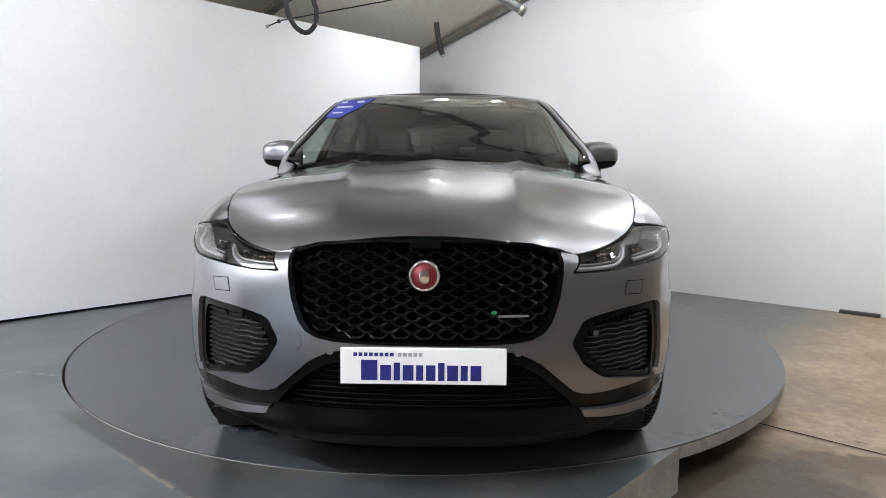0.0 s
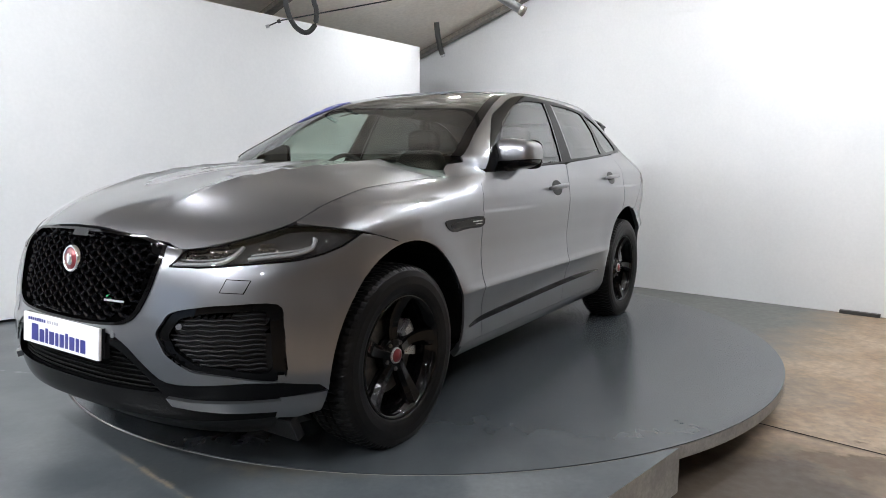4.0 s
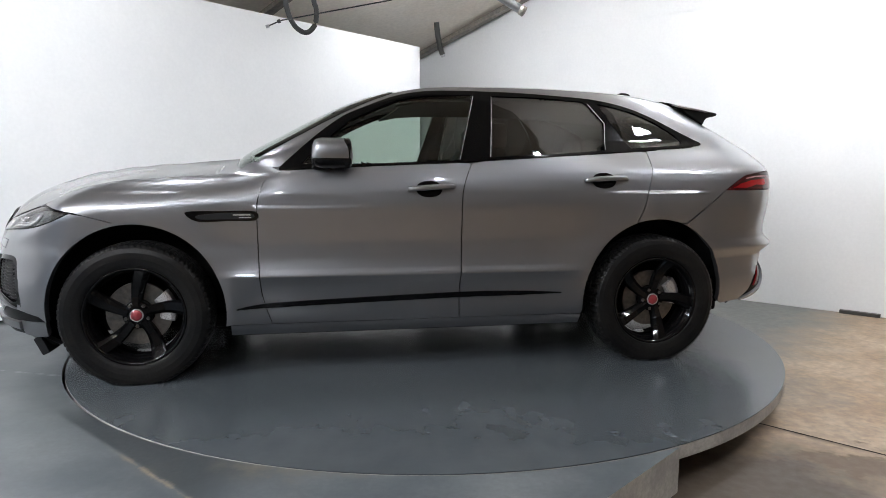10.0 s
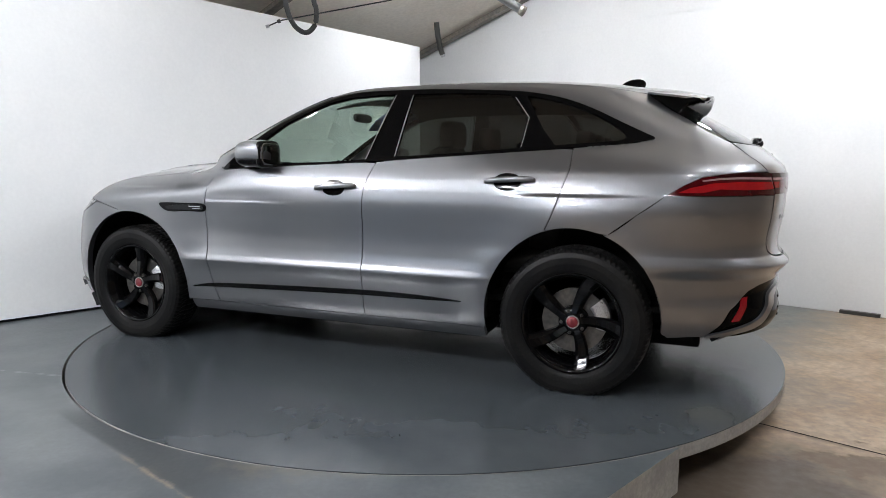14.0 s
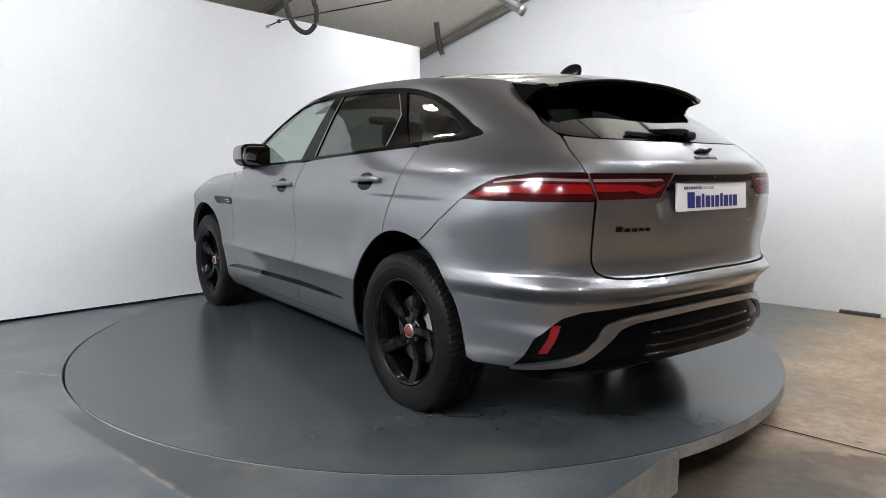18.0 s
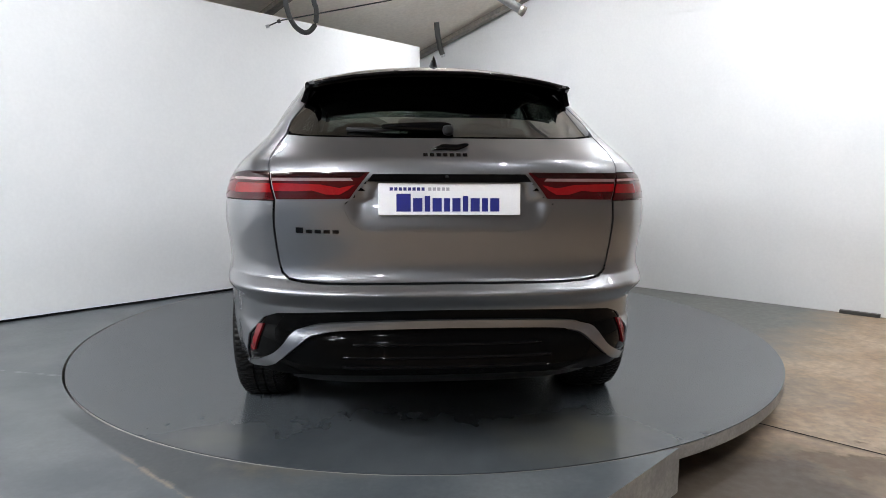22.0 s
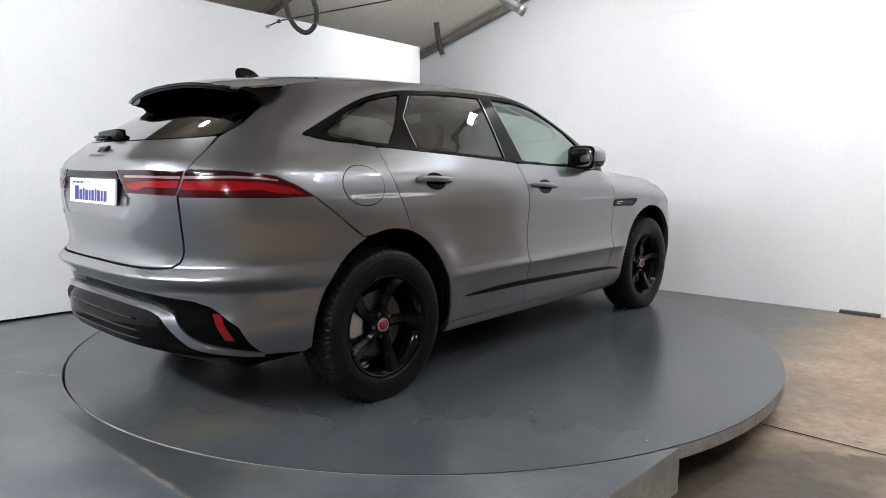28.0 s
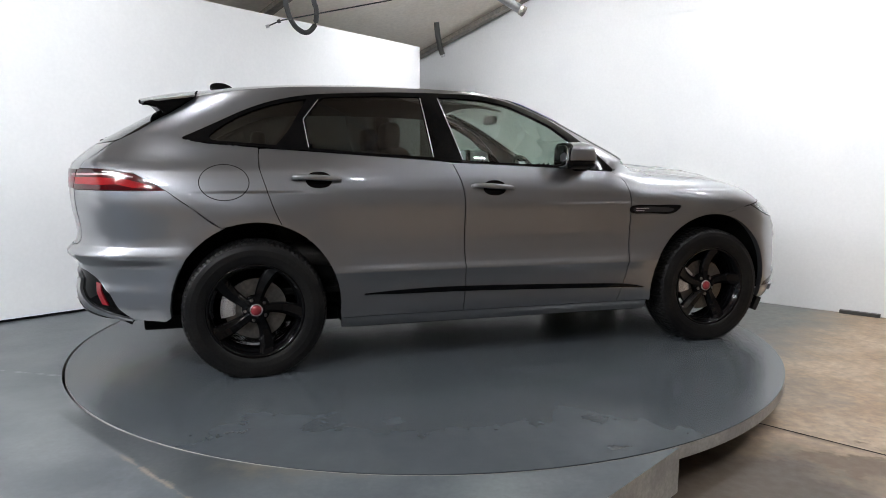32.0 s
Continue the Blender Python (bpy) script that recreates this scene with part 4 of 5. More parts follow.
for g in (1, -1):
    f = lambda pts: pts if g > 0 else other(pts)
    for nm, o in (("inner_tail_lamp", lamp_in), ("outer_tail_lamp", lamp_out)):
        lamp = panel(nm, f(o), raised(wrap_rear, .003, WH), LAMP_RED, car, WC, .02, h=WH, label="dark red tail lamp")
        if nm == "inner_tail_lamp":
            layers = (("lit_band", [R_(.650, 1.075), R_(.56, 1.074), R_(.47, 1.072), R_(.40, 1.060), R_(.345, 1.072), R_(.37, 1.052), R_(.40, 1.036), R_(.45, 1.036), R_(.50, 1.050), R_(.56, 1.046), R_(.645, 1.046)], LAMP_RED_BRIGHT, .0045),
                      ("clear_strip", [R_(.652, 1.094), R_(.36, 1.096), R_(.35, 1.086), R_(.651, 1.083)], LAMP_CLEAR, .005),
                      ("smoked_band", [R_(.655, 1.115), R_(.30, 1.117), R_(.33, 1.098), R_(.653, 1.096)], LAMP_DARK, .0042))
        else:
            layers = (("lit_band", [R_(.662, 1.074), Rx(-2.18, 1.074), Rx(-2.06, 1.066), Rx(-1.97, 1.045), Rx(-1.915, 1.021), Rx(-2.02, 1.022), Rx(-2.10, 1.040), Rx(-2.2, 1.036), R_(.655, 1.040)], LAMP_RED_BRIGHT, .0045),
                      ("clear_strip", [R_(.664, 1.094), Rx(-2.18, 1.096), Rx(-2.09, 1.090), Rx(-2.02, 1.080), Rx(-2.02, 1.073), Rx(-2.1, 1.083), Rx(-2.18, 1.086), R_(.663, 1.084)], LAMP_CLEAR, .005),
                      ("smoked_band", [R_(.664, 1.115), Rx(-2.18, 1.113), Rx(-2.09, 1.104), Rx(-2.05, 1.097), Rx(-2.10, 1.0935), Rx(-2.18, 1.099), R_(.664, 1.098)], LAMP_DARK, .0042))
        for ln, lo, lm, lz in layers:
            panel(ln, f(lo), raised(wrap_rear, lz, WH), lm, lamp, WC, .001, h=WH)

b_top = [Rx(-1.868, 1.009)] + [Rx(-2.0, 1.006), Rx(-2.195, 1.008), R_(.651, 1.009)] + [R_(.6475, .834), R_(.640, .778), R_(.627, .735), R_(.597, .714), R_(.54, .7065), R_(.45, .7035), R_(.2, .7045), R_(0, .7055)]
b_low = [Rx(-2.064, .330), Rx(-2.174, .466), Rx(-2.22, .515), Rx(-2.254, .552), Rx(-2.303, .576), R_(.593, .584), R_(.45, .596), R_(.2, .604), R_(0, .606)]
arch_r = [Rx(x, z) for x, z in arch(1, 111, 184, 20)]
full = b_top + [(-s, z) for s, z in b_top[::-1] if abs(s) > 1e-6]
full += [(-s, z) for s, z in [Rx(-1.737, .9115), Rx(-1.611, .8145)] + arch_r + [Rx(-1.90, .322)] + b_low] + [p for p in b_low[::-1]] [1:] + [Rx(-1.90, .322)] + arch_r[::-1] + [Rx(-1.611, .8145), Rx(-1.737, .9115)]
panel("rear_bumper", full, wrap_rear, PAINT, car, (2.0, .0125), .03, h=WH)
d_low = [Rx(-2.05, .322), R_(.70, .325), R_(.6, .335), R_(.5, .345), R_(.3, .350), R_(0, .350)]
panel("rear_diffuser", b_low + [(-s, z) for s, z in b_low[::-1][1:]] + [(-s, z) for s, z in d_low] + d_low[::-1][1:], raised(wrap_rear, -.006, WH), DEEP_BLACK, car, WC, .06, h=WH, label="gloss black rear diffuser")
s_top = line([Rx(-2.066, .336), Rx(-2.20, .370), R_(.66, .425), R_(.58, .512), R_(.53, .535), R_(.47, .550), R_(.3, .562), R_(0, .567)], 4)
s_low = line([Rx(-2.066, .325), Rx(-2.20, .346), R_(.655, .385), R_(.535, .488), R_(.49, .507), R_(.43, .521), R_(.3, .531), R_(0, .536)], 4)
panel("diffuser_trim", s_top + [(-s, z) for s, z in s_top[::-1][1:]] + [(-s, z) for s, z in s_low] + s_low[::-1][1:], raised(wrap_rear, .010, WH), PAINT, car, WC, .02, h=WH, label="grey trim arch across the diffuser")
for g in (1, -1):
    f = lambda pts: pts if g > 0 else other(pts)
    panel("rear_reflector", f([R_(.738, .520), R_(.714, .524), Rx(-2.218, .410), Rx(-2.186, .406)]), raised(wrap_rear, .003, WH), LAMP_REFLECTOR, car, WC, .01, h=WH, label="red corner reflector")
for z in (.475, .425, .385):
    q = raised(wrap_rear, -.009, WH)
    lim = .36 if z > .45 else .40
    part("diffuser_rib", tube(bmesh.new(), [q(math.copysign(R_(abs(y), z)[0], y), z) for y in [-lim + 2 * lim * k / 24 for k in range(25)]], .007, 6), GLOSS_BLACK, car, smooth=True)
panel("rear_valance", [R_(.62, .33), R_(.62, .26), R_(-.62, .26), R_(-.62, .33)], lambda s, z: (lambda p: (p[0] + .12, p[1], p[2]))(wrap_rear(s, z)), BLACK_PLASTIC, car, (6, .04), .03, h=WH)


# number plates: white with plain bars for the writing
def number_plate(name, centre, tilt, face):
    pl = part(name, boxed(-.006, .006, -.262, .262, -.058, .058, .004), PLATE_WHITE, car, "white dealer plate with navy lettering")
    pl.matrix_local = Matrix.Translation(centre) @ Matrix.Rotation(radians(180 if face < 0 else 0), 4, "Z") @ Matrix.Rotation(radians(tilt), 4, "Y")
    fn = lambda u, v: (.0075, u, v)
    wide_of = (.052, .034, .020, .034, .022, .030, .020, .034, .022, .034)
    spots, at = [], -.196
    for k, wd in enumerate(wide_of):
        spots.append((at, at + wd, -.045, .020 if k in (0,) else .012 if k in (2, 6) else .004))
        at += wd + .0085
    bar_writing(pl, fn, PLATE_NAVY, spots)
    bar_writing(pl, fn, PLATE_NAVY, [(-.220 + k * .0165, -.2085 + k * .0165, .031, .043) for k in range(8)])
    bar_writing(pl, fn, PLATE_GREY, [(-.080 + k * .0165, -.0685 + k * .0165, .031, .043) for k in range(5)])
    return pl


number_plate("front_plate", (2.325, 0, .515), -4, 1)
number_plate("rear_plate", (-2.430, 0, 1.020), -4, -1)
panel("front_plate_holder", [(-.262, .46), (.262, .46), (.262, .57), (-.262, .57)], lambda y, z: (2.312, y, z), BLACK_PLASTIC, car, (.3, .3), .02)

# ---- front ----
GR = [F_(0, .576), F_(.1, .576), F_(.197, .578), F_(.29, .583), F_(.345, .592), F_(.384, .611), F_(.408, .64), F_(.425, .680), F_(.438, .72), F_(.446, .765), F_(.451, .81), F_(.450, .842), F_(.446, .862)]
foot = [F_(0, .558), F_(.2, .558), F_(.27, .556), F_(.310, .547), F_(.344, .532), F_(.375, .514), F_(.402, .490), F_(.435, .460), F_(.464, .434), F_(.488, .414), F_(.515, .403), F_(.55, .398), F_(.595, .397), F_(.664, .400), F_(.748, .404), Fx(2.014, .396)]
intake = [F_(0, .520), F_(.27, .520), F_(.31, .510), F_(.344, .493), F_(.385, .465), F_(.424, .432), F_(.46, .396), F_(.489, .362)]
arch_f = [Fx(x, z) for x, z in arch(0, 79, -4, 20)]
duct = [Fx(2.020, .672), F_(.693, .673), F_(.60, .662), F_(.526, .644), F_(.50, .612), F_(.480, .572), F_(.50, .535), F_(.523, .50), F_(.593, .449), F_(.65, .437), F_(.70, .428), Fx(2.014, .402), Fx(2.006, .50), Fx(2.008, .60)]
duct = loop(duct, 4)
grow = lambda pts, k: (lambda cs, cz: [(cs + (s - cs) * k, cz + (z - cz) * k) for s, z in pts])(sum(p[0] for p in pts) / len(pts), sum(p[1] for p in pts) / len(pts))
left = GR + [F_(.50, .850), F_(.507, .838), F_(.482, .795)] + [(s, z - .004) for s, z in HL_BOT[1:]] + [Fx(1.60, .872), Fx(1.512, .848)] + arch_f + [Fx(1.90, .372)] + foot[::-1]
full = left + [(-s, z) for s, z in left[::-1] if abs(s) > 1e-6]
panel("front_bumper", full, wrap_front, PAINT, car, WC, .035, [duct, other(duct)], h=WH)
for g in (1, -1):
    f = lambda pts: pts if g > 0 else other(pts)
    panel("bumper_corner", f([Fx(1.866, .340), Fx(2.014, .340), Fx(2.010, .262), Fx(1.94, .250), Fx(1.868, .262)]), wrap_front, PAINT, car, WC, .03, h=WH)
    panel("lip_trim", f([Fx(2.012, .336), F_(.70, .338), F_(.60, .342), F_(.51, .352), F_(.525, .324), F_(.60, .312), F_(.68, .303), Fx(2.012, .296)]), raised(wrap_front, .014, WH), PAINT, car, WC, .03, h=WH, label="grey trim blade at the foot of the bumper")
    d_in = panel("air_duct", f(grow(duct, 1.12)), raised(wrap_front, -.034, WH), BLACK_PLASTIC, car, WC, 0, h=WH, label="black air duct in the bumper")
    panel("duct_rim", f(grow(duct, 1.05)), raised(wrap_front, -.013, WH), GLOSS_BLACK, d_in, WC, .03, [f(grow(duct, .80))], h=WH, label="gloss black duct rim")
    rows_ = []
    for k in range(13):
        z = .445 + .0175 * k
        y0, y1 = .51 + .13 * abs(k - 6.5) / 6.5 * (1 if k < 6 else .35), .80
        rows_.append((y0, y1, z))
    bm = bmesh.new()
    fn = raised(wrap_front, -.024, WH)
    for y0, y1, z in rows_:
        tube(bm, [fn(*(lambda q: (g * q[0], q[1] + .003 * math.sin(i * 1.9)))(F_(y0 + (y1 - y0) * i / 12, z))) for i in range(13)], .0042, 5)
    part("duct_mesh", bm, BLACK_PLASTIC, d_in, smooth=True)
    panel("washer_gap", f([F_(.7515, .7545), F_(.6815, .7590), F_(.6690, .7135), F_(.7380, .7090)]), raised(wrap_front, .0012, WH), DARK, car, WC, 0, h=WH)
    panel("washer_cover", f([F_(.748, .752), F_(.684, .756), F_(.672, .716), F_(.735, .712)]), raised(wrap_front, .0022, WH), PAINT, car, WC, .003, h=WH)
    for yy, zz, rr in ((.300, .552, .011), (.43, .577, .034) if g < 0 else (.56, .60, .010)):
        c = F_(yy, zz)
        q = raised(wrap_front, .0025, WH)
        ps = []
        for k in range(20):
            a = 2 * math.pi * k / 20
            ps.append((lambda w: (g * w[0], w[1]))(F_(yy + rr * math.cos(a), zz + rr * math.sin(a))))
        panel("tow_cover" if rr > .02 else "parking_sensor", ps, q, PAINT, car, WC, .004, h=WH)
sweep = [(s, z - .003) for s, z in foot] + [Fx(1.95, .385), Fx(1.88, .372), Fx(1.872, .345), Fx(2.014, .338), F_(.70, .340), F_(.60, .345), F_(.52, .352)] + intake[::-1]
panel("bumper_sweep", both(sweep), raised(wrap_front, -.003, WH), GLOSS_BLACK, car, WC, .03, h=WH, label="gloss black sweep round the lower intake")
grow_z = lambda pts: [(s * 1.03, z + (.02 if z > .34 else 0)) for s, z in pts]
low = intake + [F_(.49, .335), F_(.3, .33), F_(0, .33)]
li = panel("lower_intake", both(grow_z(low)), raised(wrap_front, -.045, WH), DARK, car, WC, 0, h=WH, label="black lower air intake")
bm = bmesh.new()
fn = raised(wrap_front, -.03, WH)
for k in range(8):
    z = .365 + .019 * k
    lim = .485 - .026 * k
    tube(bm, [fn(*((lambda q, s: (math.copysign(q[0], s), q[1]))(F_(abs(-lim + 2 * lim * i / 40), z), -lim + 2 * lim * i / 40))) for i in range(41)], .004, 5)
part("intake_slats", bm, DARK, li, smooth=True)
sp_top = [F_(0, .362), F_(.3, .360), F_(.49, .362), F_(.56, .362), F_(.66, .352), Fx(2.012, .336)]
sp_low = [Fx(2.010, .262), F_(.6, .255), F_(.3, .26), F_(0, .262)]
panel("splitter", both(sp_top + sp_low), raised(wrap_front, -.004, WH), SATIN_BLACK, car, WC, .05, h=WH, label="gloss black lower bumper lip")
panel("front_undertray", [F_(0, .262), F_(.6, .255), Fx(2.0, .26), Fx(1.9, .20), F_(.6, .16), F_(0, .16)] + [(-s, z) for s, z in [F_(.6, .16), Fx(1.9, .20), Fx(2.0, .26), F_(.6, .255)]], lambda s, z: (lambda p: (p[0] - .06, p[1], p[2]))(wrap_front(s, z)), BLACK_PLASTIC, car, (4, .03), .02, h=WH)
# grille: gloss surround, dark well, honeycomb, badge
gr_in = both(GR + [F_(.40, .877), F_(.35, .890), F_(.2, .900), F_(0, .903)])
shrink = lambda pts, k: [(s * k, .742 + (z - .742) * k) for s, z in pts]
panel("grille_surround", gr_in, raised(wrap_front, .004, WH), GLOSS_BLACK, car, WC, .045, [shrink(gr_in, .945)], h=WH)
panel("grille_well", shrink(gr_in, .96), raised(wrap_front, -.055, WH), DARK, car, WC, 0, h=WH)
V, F = [], []
lim = shrink(gr_in, .95)


def inside(p, poly):
    c = False
    for (ax, ay), (bx, by) in zip(poly, poly[1:] + poly[:1]):
        if (ay > p[1]) != (by > p[1]) and p[0] < (bx - ax) * (p[1] - ay) / (by - ay) + ax:
            c = not c
    return c


fo, fi, fb = raised(wrap_front, -.010, WH), raised(wrap_front, -.018, WH), raised(wrap_front, -.045, WH)
ty = lambda y, z: (math.copysign(F_(abs(y), z)[0], y), z)
for r in range(-1, 22):
    for c in range(-9, 10):
        cy, cz = c * .0735 + (.03675 if r % 2 else 0), .575 + r * .0185
        hexa = [(cy + a, cz + b) for a, b in ((.0345, 0), (.018, .0165), (-.018, .0165), (-.0345, 0), (-.018, -.0165), (.018, -.0165))]
        if not all(inside(ty(*p), lim) for p in hexa):
            continue
        ring = [fo(*ty(*p)) for p in hexa]
        inn = [fi(*ty(cy + (p[0] - cy) * .80, cz + (p[1] - cz) * .72 + .0015)) for p in hexa]
        dee = [fb(*ty(cy + (p[0] - cy) * .78, cz + (p[1] - cz) * .70 + .004)) for p in hexa]
        s = len(V)
        V += ring + inn + dee
        for k in range(6):
            n = (k + 1) % 6
            F += [[s + k, s + n, s + 6 + n, s + 6 + k], [s + 6 + k, s + 6 + n, s + 12 + n, s + 12 + k]]
link_mesh("grille_mesh", V, F, GRILLE_BLACK, car, "gloss black honeycomb grille", None, False)
bm, _ = lathe(bmesh.new(), [(.0001, .012), (.036, .010), (.040, .004)], 32, "y", Matrix.Translation((2.262, 0, .792)) @ Matrix.Rotation(radians(-90), 4, "Z") @ Matrix.Rotation(radians(7), 4, "X"))
bd = part("front_badge", bm, BADGE_RED, car, "round red badge with a chrome ring", smooth=True)
bm, _ = lathe(bmesh.new(), [(.040, -.03), (.051, -.03), (.051, .006), (.046, .012), (.040, .008), (.040, .002)], 32, "y", Matrix.Translation((2.262, 0, .792)) @ Matrix.Rotation(radians(-90), 4, "Z") @ Matrix.Rotation(radians(7), 4, "X"))
part("badge_ring", bm, CHROME, bd, smooth=True)
bm = blob(bmesh.new(), (2.274, 0, .790), (.006, .017, .022), .8, .8, 16, 10)
part("badge_emblem", bm, CHROME, bd, smooth=True)
gb = part("grille_badge", blob(bmesh.new(), (2.262, .224, .668), (.006, .011, .011), .8, .8, 14, 8), GREEN_DOT, car, "small green and silver grille badge", smooth=True)
bar_writing(gb, lambda u, v: (nose(u, v)[0] + .003, u, v), SILVER, [(.236, .335, .664, .671)])

# headlamps
for g in (1, -1):
    f = lambda pts: pts if g > 0 else other(pts)
    outl = HL_BOT + HL_TOP[1:]
    hl = panel("headlamp", f(outl), raised(wrap_front, -.030, WH), BLACK_PLASTIC, car, WC, 0, h=WH, label="headlamp with two light bars under a clear cover")
    c = panel("lamp_cover", f(outl), raised(wrap_front, -.001, WH), GLASS_LAMP, hl, WC, 0, h=WH, label="clear lamp cover")
    c.visible_shadow = False
    q = raised(wrap_front, -.010, WH)
    at = lambda p: q(g * p[0], p[1])
    for pts in ([F_(.500, .806), F_(.56, .806), F_(.62, .809), F_(.650, .815), F_(.672, .830), F_(.684, .848), F_(.692, .866)],
                [F_(.722, .824), F_(.760, .830), Fx(1.955, .838), Fx(1.92, .846), Fx(1.895, .858), Fx(1.88, .876), Fx(1.872, .892)]):
        bm = bmesh.new()
        sm = [at(p) for p in line(pts, 5)]
        tube(bm, sm, .0085, 8)
        tube(bm, [(x - .014, y, z + .013) for x, y, z in sm[:-6]], .004, 6)
        part("light_bar", bm, LIGHT_GUIDE, hl, "pale light bar", smooth=True)
    for y0, y1, z0, z1 in ((.525, .578, .826, .846), (.585, .655, .828, .862), (.735, .790, .852, .886)):
        bm = bmesh.new()
        for a in range(3):
            for e in range(2):
                yy, zz = y0 + (y1 - y0) * (a + .5) / 3, z0 + (z1 - z0) * (e + .5) / 2
                x, y, z = raised(wrap_front, -.020, WH)(g * F_(yy, zz)[0], zz)
                blob(bm, (x, y, z), (.010, (y1 - y0) / 7.5, (z1 - z0) / 5.2), .5, .5, 12, 8)
        part("reflector", bm, LAMP_CHROME, hl, "bright lamp reflector cells", smooth=True)
    q = raised(wrap_front, -.001, WH)
    bz = [q(g * s, z) for s, z in dense(outl + outl[:1], 3)]
    part("lamp_bezel", tube(bmesh.new(), bz, .0035, 6), GLOSS_BLACK, hl, smooth=True)

# ---- mirrors, handles, wiper ----
for g in (1, -1):
    def shape(p):
        k = 1 - .22 * max(0, p.y)
        return Vector((p.x * (1 - .1 * max(0, p.z)) + .12 * p.y * -.6, p.y, p.z * k))
    mir = part("door_mirror", blob(bmesh.new(), (.425, g * .932, 1.205), (.106, g * .104, .082), .45, .46, 44, 26, shape, (-.42, 2)), PAINT, car, "grey and black door mirror", smooth=True)
    part("mirror_base", blob(bmesh.new(), (.425, g * .930, 1.203), (.103, g * .101, .079), .45, .46, 44, 26, shape, (-2, -.42)), GLOSS_BLACK, mir, "gloss black lower half", smooth=True)
    part("mirror_stalk", blob(bmesh.new(), (.47, g * .885, 1.135), (.06, .05, .022), .7, .7, 18, 10), GLOSS_BLACK, mir, smooth=True)
    part("mirror_rim", blob(bmesh.new(), (.345, g * .928, 1.204), (.022, .101, .078), .45, .5, 28, 14), GLOSS_BLACK, mir, "black rim of the mirror", smooth=True)
    bm = blob(bmesh.new(), (.325, g * .928, 1.204), (.006, .088, .064), .45, .5, 24, 12)
    part("mirror_glass", bm, MIRROR, mir, smooth=True)
    fn = side if g > 0 else mirrored(side)
    for cx, cz, tilt in ((-.105, 1.021, .03), (-1.112, 1.067, .02)):
        bowl = [(cx + .012 + .070 * math.cos(2 * math.pi * k / 28), cz - .004 + .044 * math.copysign(abs(math.sin(2 * math.pi * k / 28)) ** .8, math.sin(2 * math.pi * k / 28))) for k in range(28)]
        rc = panel("handle_recess", bowl, raised(fn, .0015), GLOSS_BLACK, car, (.03, .03), .003)
        q = raised(fn, .030)
        rows_ = []
        bm = bmesh.new()
        prev = None
        for i in range(15):
            t = i / 14
            x = cx + .131 - .262 * t
            lift = math.sin(math.pi * t) ** .35
            c = Vector(raised(fn, .006 + .026 * lift)(x, cz + (t - .5) * tilt * .5))
            ring_ = []
            for k in range(10):
                a = 2 * math.pi * k / 10
                ring_.append(bm.verts.new(c + Vector((0, g * .009 * math.cos(a), (.010 + .006 * lift) * math.sin(a)))))
            if prev:
                for k in range(10):
                    bm.faces.new((prev[k], prev[(k + 1) % 10], ring_[(k + 1) % 10], ring_[k]))
            else:
                bm.faces.new(ring_)
            prev = ring_
        bm.faces.new(prev[::-1])
        part("door_handle", bm, PAINT, car, smooth=True)
fc = [(-1.585 + .122 * math.cos(2 * math.pi * k / 40), 1.050 + .090 * math.sin(2 * math.pi * k / 40)) for k in range(40)]
fc2 = [(-1.585 + .1265 * math.cos(2 * math.pi * k / 40), 1.050 + .0945 * math.sin(2 * math.pi * k / 40)) for k in range(40)]
panel("fuel_flap", fc, raised(mirrored(side), .0022), PAINT, car, SC, .002)
panel("fuel_flap_gap", fc2, raised(mirrored(side), .0008), DARK, car, SC, 0, [[(-1.585 + .12 * math.cos(2 * math.pi * k / 40), 1.050 + .088 * math.sin(2 * math.pi * k / 40)) for k in range(40)]])
wp = part("rear_wiper", blob(bmesh.new(), (tail(.12, 1.285)[0] - .022, .115, 1.287), (.022, .135, .017), .55, .5, 28, 12, lambda p: Vector((p.x, p.y, p.z * (1.0 - .35 * p.y) + .1))), GLOSS_BLACK, car, "black rear wiper with its cover", smooth=True)
part("wiper_blade", tube(bmesh.new(), [(tail(y, z)[0] - .014, y, z) for y, z in ((.18, 1.278), (.28, 1.276), (.38, 1.278))], .008, 8), BLACK_PLASTIC, wp, smooth=True)
part("wiper_pivot", blob(bmesh.new(), (tail(-.01, 1.27)[0] - .02, -.005, 1.276), (.024, .022, .020), .8, .8, 16, 10), BLACK_PLASTIC, wp, smooth=True)
fn = lambda y, z: (tail(y, z)[0] - .004, y, z)
bar_writing(car, fn, GLOSS_BLACK, [(.096 - .0245 * k, .080 - .0245 * k, 1.176, 1.188) for k in range(7)])
part("tailgate_emblem", blob(bmesh.new(), (tail(0, 1.208)[0] - .004, -.005, 1.210), (.012, .072, .012), .9, .9, 24, 8, lambda p: Vector((p.x, p.y, p.z - p.y * .6 + .3 * math.sin(p.y * 5)))), GLOSS_BLACK, car, smooth=True)
bar_writing(car, fn, GLOSS_BLACK, [(.566, .538, .893, .914)] + [(.528 - .033 * k, .505 - .033 * k, .893, .906) for k in range(4)])


